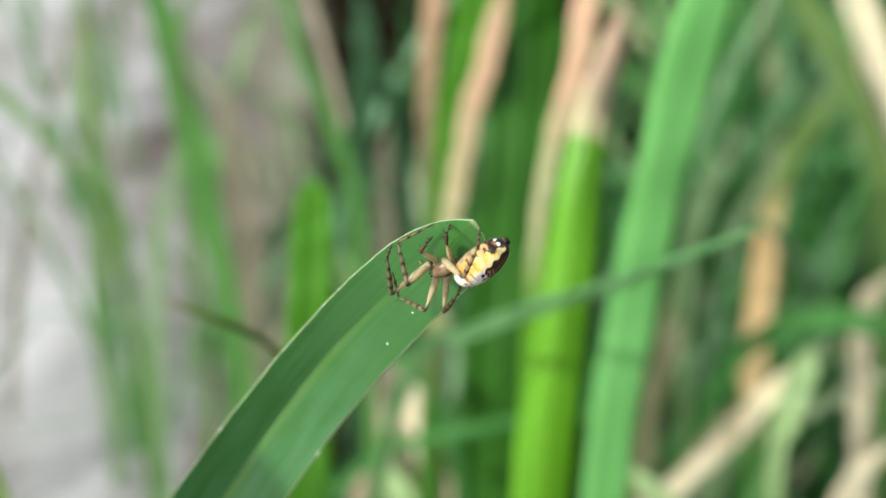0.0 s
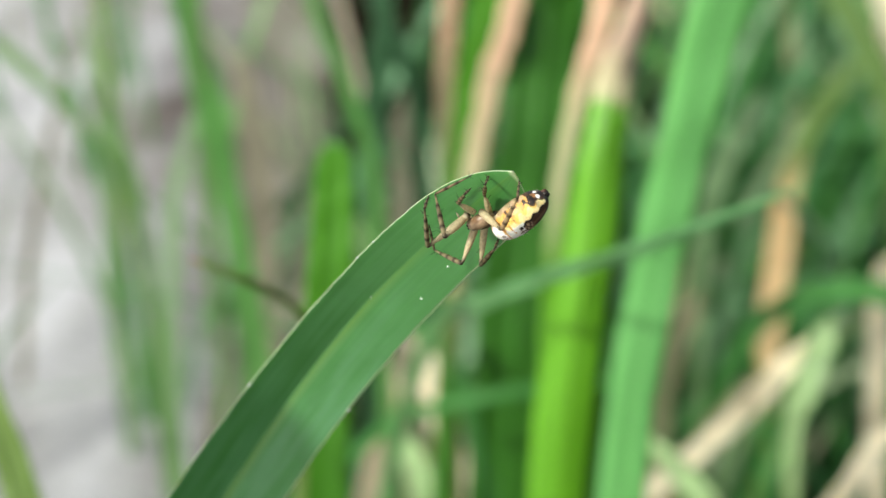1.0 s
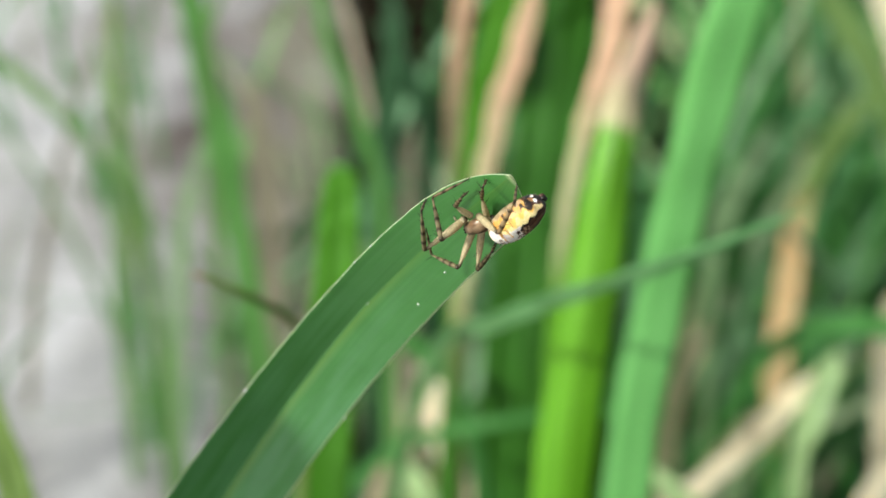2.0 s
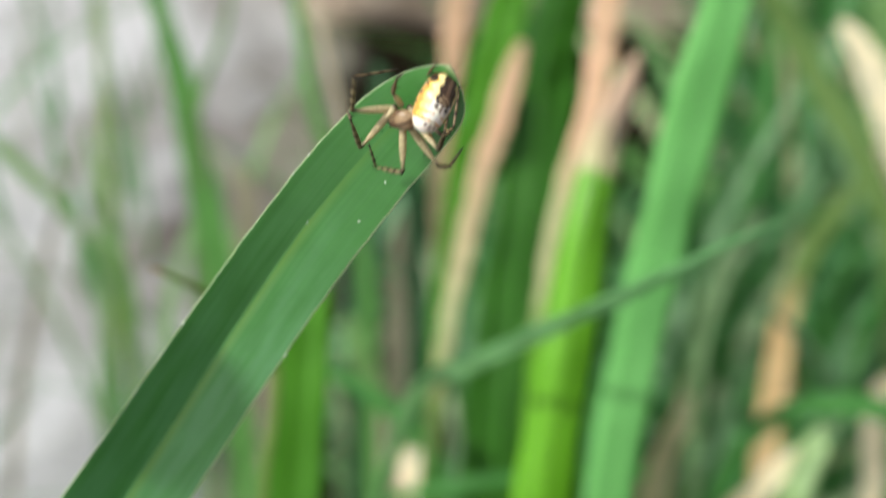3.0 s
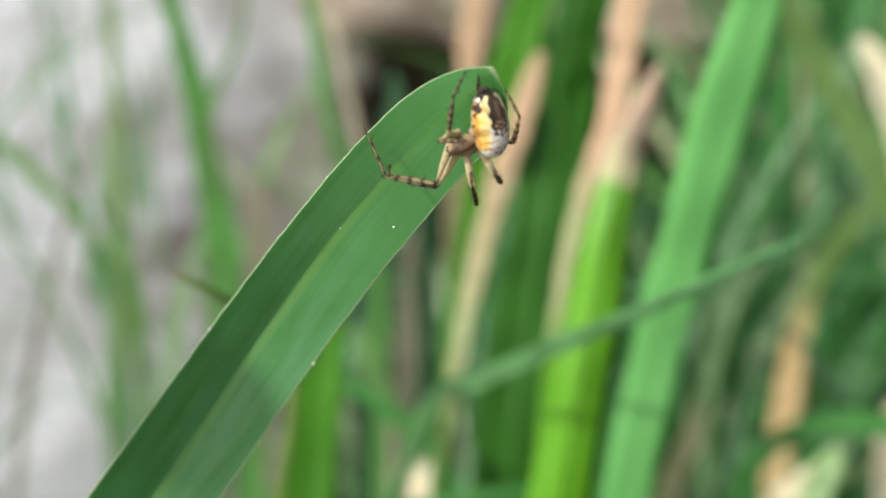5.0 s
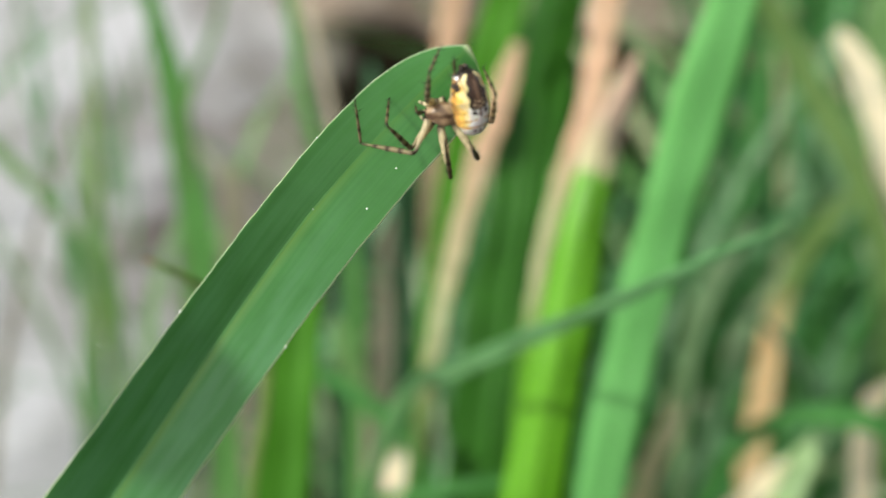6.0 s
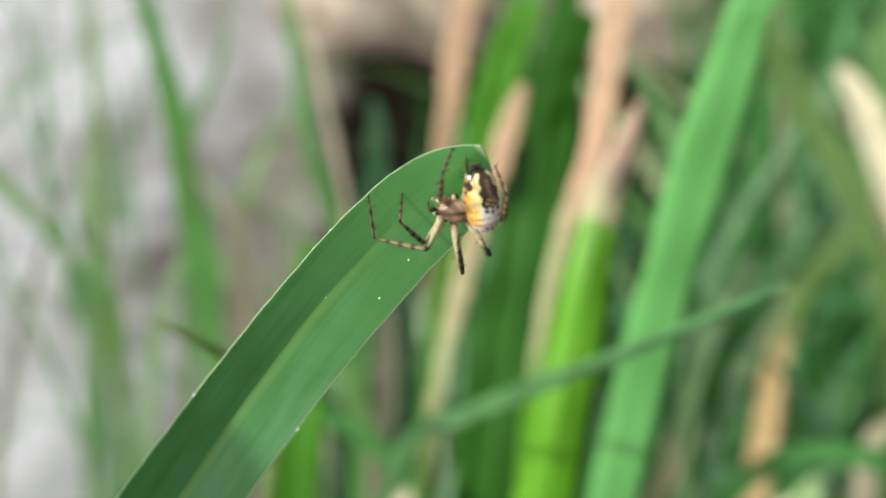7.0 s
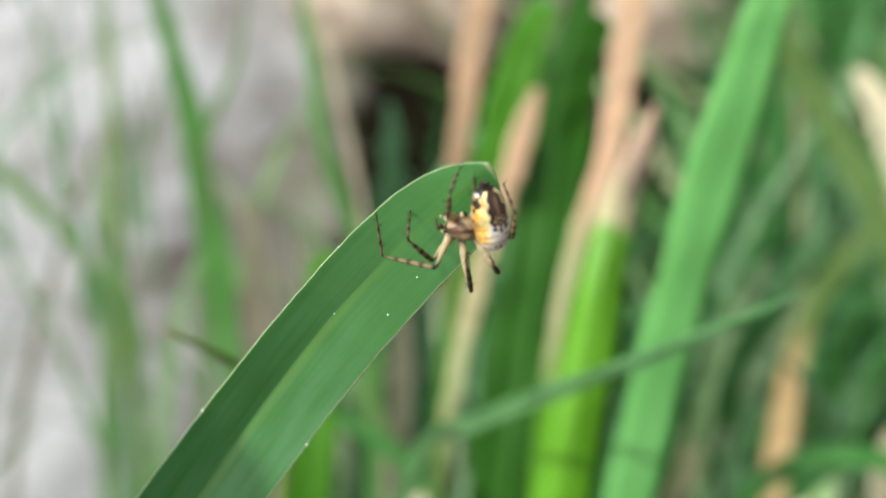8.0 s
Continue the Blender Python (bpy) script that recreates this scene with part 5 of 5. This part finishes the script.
STEPS["c"] = [
    (0, (-2.12, 84.38, 324.77), (-3.41, 86.58, 324.29), (-3.63, 85.41, 326.38)),
    (2.3, (-2.12, 84.38, 324.77), (-3.41, 86.58, 324.29), (-3.63, 85.41, 326.38)),
    (2.5, (-1.83, 84.43, 325.11), (-3.18, 86.46, 324.22), (-3.47, 84.98, 326.09)),
    (2.7, (-2.08, 84.48, 324.81), (-3.30, 86.71, 324.26), (-3.47, 85.01, 325.95)),
    (2.9, (-2.24, 84.41, 324.67), (-3.31, 86.63, 323.83), (-3.50, 86.08, 326.16)),
    (3, (-1.85, 84.92, 324.28), (-3.16, 87.07, 323.66), (-3.42, 85.49, 325.45)),
    (3.1, (-1.55, 84.62, 324.44), (-3.04, 86.71, 324.06), (-3.51, 85.90, 326.27)),
    (3.3, (-1.33, 84.49, 324.66), (-2.86, 86.52, 324.10), (-3.40, 85.66, 326.28)),
]
STEPS["c"] += [
    (3.5, (-1.30, 83.30, 324.35), (-2.50, 84.90, 323.75), (-3.60, 85.60, 326.30)),
    (3.7, (-0.44, 83.70, 323.87), (-0.88, 86.13, 323.04), (-1.63, 84.70, 324.82)),
    (4, (-0.58, 85.03, 323.20), (-2.70, 86.06, 322.10), (-3.51, 88.29, 321.78)),
    (4.3, (-2.07, 85.01, 323.23), (-4.37, 86.15, 322.79), (-5.19, 88.35, 322.31)),
    (4.6, (-2.07, 85.01, 323.23), (-4.37, 86.15, 322.79), (-5.19, 88.35, 322.31)),
    (5.6, (-2.07, 85.95, 324.29), (-3.15, 84.34, 326.03), (-3.08, 86.71, 326.43)),
    (8, (-2.07, 85.95, 324.29), (-3.15, 84.34, 326.03), (-3.08, 86.71, 326.43)),
]
STEPS["d"] = [
    (0, (-1.24, 84.66, 324.48), (-0.58, 83.19, 326.25), (-0.32, 85.28, 325.60)),
    (2.3, (-1.24, 84.66, 324.48), (-0.58, 83.19, 326.25), (-0.32, 85.28, 325.60)),
    (2.5, (-0.98, 84.31, 324.94), (-0.39, 82.67, 326.59), (-0.26, 84.72, 325.80)),
    (2.7, (-1.08, 84.39, 324.66), (-0.29, 82.89, 326.36), (-0.16, 84.94, 325.58)),
    (2.9, (-1.07, 84.41, 324.66), (0.35, 82.53, 325.09), (0.42, 84.65, 324.49)),
    (3, (-0.22, 85.19, 324.52), (0.27, 83.01, 325.38), (0.92, 85.11, 325.47)),
    (3.1, (-0.66, 83.85, 324.92), (1.42, 82.65, 325.01), (2.45, 84.59, 325.04)),
    (3.3, (-0.83, 85.78, 324.47), (0.10, 83.59, 324.79), (0.40, 85.68, 325.41)),
]
STEPS["d"] += [
    (3.5, (0.60, 82.30, 324.93), (1.43, 84.55, 324.95), (1.78, 82.59, 325.88)),
    (3.7, (1.96, 82.99, 327.37), (2.82, 81.17, 328.66), (1.46, 81.78, 330.27)),
    (4, (0.42, 82.78, 324.29), (0.45, 81.24, 326.13), (0.40, 83.39, 325.67)),
    (4.3, (-0.33, 83.92, 323.35), (-0.61, 82.08, 324.86), (-0.67, 84.25, 324.51)),
    (4.6, (-0.33, 83.92, 323.35), (-0.61, 82.08, 324.86), (-0.67, 84.25, 324.51)),
    (5.6, (-0.30, 83.85, 323.78), (-0.57, 82.64, 325.84), (-0.51, 84.77, 325.33)),
    (8, (-0.30, 83.85, 323.78), (-0.57, 82.64, 325.84), (-0.51, 84.77, 325.33)),
]
STEPS["g"] = [
    (0, (-2.26, 83.73, 328.38), (-1.94, 82.86, 329.30), (-1.62, 84.08, 328.97)),
    (2.3, (-2.26, 83.73, 328.38), (-1.94, 82.86, 329.30), (-1.62, 84.08, 328.97)),
    (2.5, (-2.00, 83.50, 328.44), (-1.71, 82.52, 329.24), (-1.62, 83.80, 329.04)),
    (2.7, (-1.87, 83.51, 328.40), (-1.67, 82.50, 329.19), (-1.63, 83.76, 328.86)),
    (2.9, (-2.04, 83.82, 328.77), (-1.96, 82.77, 329.54), (-1.93, 84.04, 329.25)),
    (3.1, (-2.51, 83.91, 328.49), (-2.15, 83.37, 329.61), (-1.59, 84.53, 329.45)),
    (4.3, (-1.83, 82.88, 326.79), (-2.09, 84.06, 326.32), (-2.40, 85.32, 326.44)),
    (4.6, (-1.83, 82.88, 326.79), (-2.09, 84.06, 326.32), (-2.40, 85.32, 326.44)),
]
STEPS["g"] += [
    (5.6, (-1.63, 84.94, 326.39), (-1.83, 83.74, 326.85), (-1.90, 85.03, 326.69)),
    (8, (-1.63, 84.94, 326.39), (-1.83, 83.74, 326.85), (-1.90, 85.03, 326.69)),
]
STEPS["e"] = [
    (0, (-0.31, 82.34, 327.66), (0.41, 81.94, 329.48), (0.60, 83.93, 329.38)),
    (2.3, (-0.31, 82.34, 327.66), (0.41, 81.94, 329.48), (0.60, 83.93, 329.38)),
    (2.5, (-0.28, 82.41, 327.51), (0.16, 81.97, 329.41), (0.32, 83.65, 330.49)),
    (2.7, (-0.05, 82.71, 327.72), (0.40, 81.49, 329.24), (0.82, 83.44, 329.30)),
    (3.1, (-0.13, 84.22, 326.35), (0.48, 82.51, 327.21), (0.70, 83.61, 328.87)),
    (3.3, (0.24, 84.30, 326.70), (0.79, 83.13, 328.23), (0.59, 85.11, 328.36)),
    (3.5, (0.81, 84.27, 325.97), (1.35, 83.06, 327.46), (0.85, 84.97, 327.82)),
    (3.7, (0.93, 83.94, 327.06), (1.23, 82.69, 328.60), (0.41, 84.19, 329.64)),
]
STEPS["e"] += [
    (4, (1.41, 84.30, 326.58), (1.65, 83.18, 328.22), (0.99, 85.02, 328.67)),
    (4.3, (0.93, 83.95, 326.43), (1.46, 82.83, 328.00), (0.87, 84.59, 328.72)),
    (4.6, (0.93, 83.95, 326.43), (1.46, 82.83, 328.00), (0.87, 84.59, 328.72)),
    (5.6, (1.41, 83.58, 326.53), (1.50, 82.52, 328.22), (0.95, 84.35, 328.82)),
    (8, (1.41, 83.58, 326.53), (1.50, 82.52, 328.22), (0.95, 84.35, 328.82)),
]
STEPS["h"] = [
    (0, (-1.01, 84.46, 328.41), (-0.98, 83.32, 329.53), (-0.73, 84.78, 329.32)),
    (2.3, (-1.01, 84.46, 328.41), (-0.98, 83.32, 329.53), (-0.73, 84.78, 329.32)),
    (2.5, (-0.99, 84.48, 328.55), (-0.87, 83.34, 329.66), (-0.79, 84.81, 329.39)),
    (2.7, (-1.47, 84.81, 328.36), (-1.39, 83.50, 329.28), (-0.87, 84.90, 329.41)),
    (3.1, (-0.89, 85.62, 328.02), (-0.56, 84.63, 329.23), (-0.35, 83.38, 330.03)),
    (4.3, (-0.53, 85.30, 327.19), (-0.44, 84.69, 328.66), (-0.40, 83.65, 329.75)),
    (4.6, (-0.53, 85.30, 327.19), (-0.44, 84.69, 328.66), (-0.40, 83.65, 329.75)),
    (5.6, (-0.26, 85.10, 327.51), (-0.24, 84.11, 328.76), (-0.32, 82.92, 329.68)),
]
STEPS["h"] += [
    (8, (-0.26, 85.10, 327.51), (-0.24, 84.11, 328.76), (-0.32, 82.92, 329.68)),
]
STEPS["i"] = [
    (0, (0.26, 86.30, 326.21), (0.62, 85.08, 327.62), (0.20, 86.60, 328.30)),
    (2.3, (0.26, 86.30, 326.21), (0.62, 85.08, 327.62), (0.20, 86.60, 328.30)),
    (3.1, (-0.43, 83.44, 326.24), (0.02, 81.94, 327.31), (0.25, 83.70, 327.62)),
    (3.5, (0.27, 82.78, 325.79), (0.54, 81.25, 326.88), (0.69, 83.04, 326.98)),
    (4.3, (0.60, 84.03, 324.55), (0.44, 82.30, 325.33), (0.33, 84.05, 324.89)),
    (4.6, (0.60, 84.03, 324.55), (0.44, 82.30, 325.33), (0.33, 84.05, 324.89)),
    (5.6, (0.87, 84.01, 324.67), (0.62, 82.44, 325.72), (0.57, 84.18, 325.24)),
    (8, (0.87, 84.01, 324.67), (0.62, 82.44, 325.72), (0.57, 84.18, 325.24)),
]


def between(rows, t):
    """The row at t seconds, gliding from one row to the next."""
    if t <= rows[0][0]:
        return rows[0][1:]
    for a, b in zip(rows, rows[1:]):
        if t <= b[0]:
            s = (t - a[0]) / (b[0] - a[0])
            s = s * s * (3 - 2 * s)
            return [Vector(p).lerp(Vector(q), s) for p, q in zip(a[1:], b[1:])]
    return rows[-1][1:]


def motions():
    times = [0.0, 1.2] + [2.3 + 0.1 * k for k in range(25)] + [5.2, 5.8, 8.0]
    root, head, limbs = [], [], {key: ([], [], []) for key in LEGS}
    for t in times:
        mid, ahead, up, front, f_ahead, f_up = between(BODY, t)
        base = frame_of(mid, ahead, up)
        back = base.inverted()
        shell = frame_of(front, f_ahead, f_up)
        root.append((t, base))
        head.append((t, back @ shell))
        for key in LEGS:
            side, fore = HIPS[key]
            joint = shell @ (Vector((side, fore, -0.25)) * MM)
            up_leg = shell.to_3x3() @ Vector((0, 0, 1))
            poses = []
            for place, size in zip(between(STEPS[key], t), LEG_SIZES[key]):
                way = (Vector(place) * MM - joint).normalized()
                ref = up_leg if abs(way.dot(up_leg)) < 0.95 else shell.to_3x3() @ Vector((0, 1, 0))
                poses.append(frame_of(joint / MM, way, ref))
                joint = joint + way * size * MM
            limbs[key][0].append((t, back @ poses[0]))
            limbs[key][1].append((t, poses[0].inverted() @ poses[1]))
            limbs[key][2].append((t, poses[0].inverted() @ poses[2]))
    walk(SPIDER, root)
    walk(HEAD, head)
    for key, pieces in LEGS.items():
        for piece, rows in zip(pieces, limbs[key]):
            walk(piece, rows)


motions()
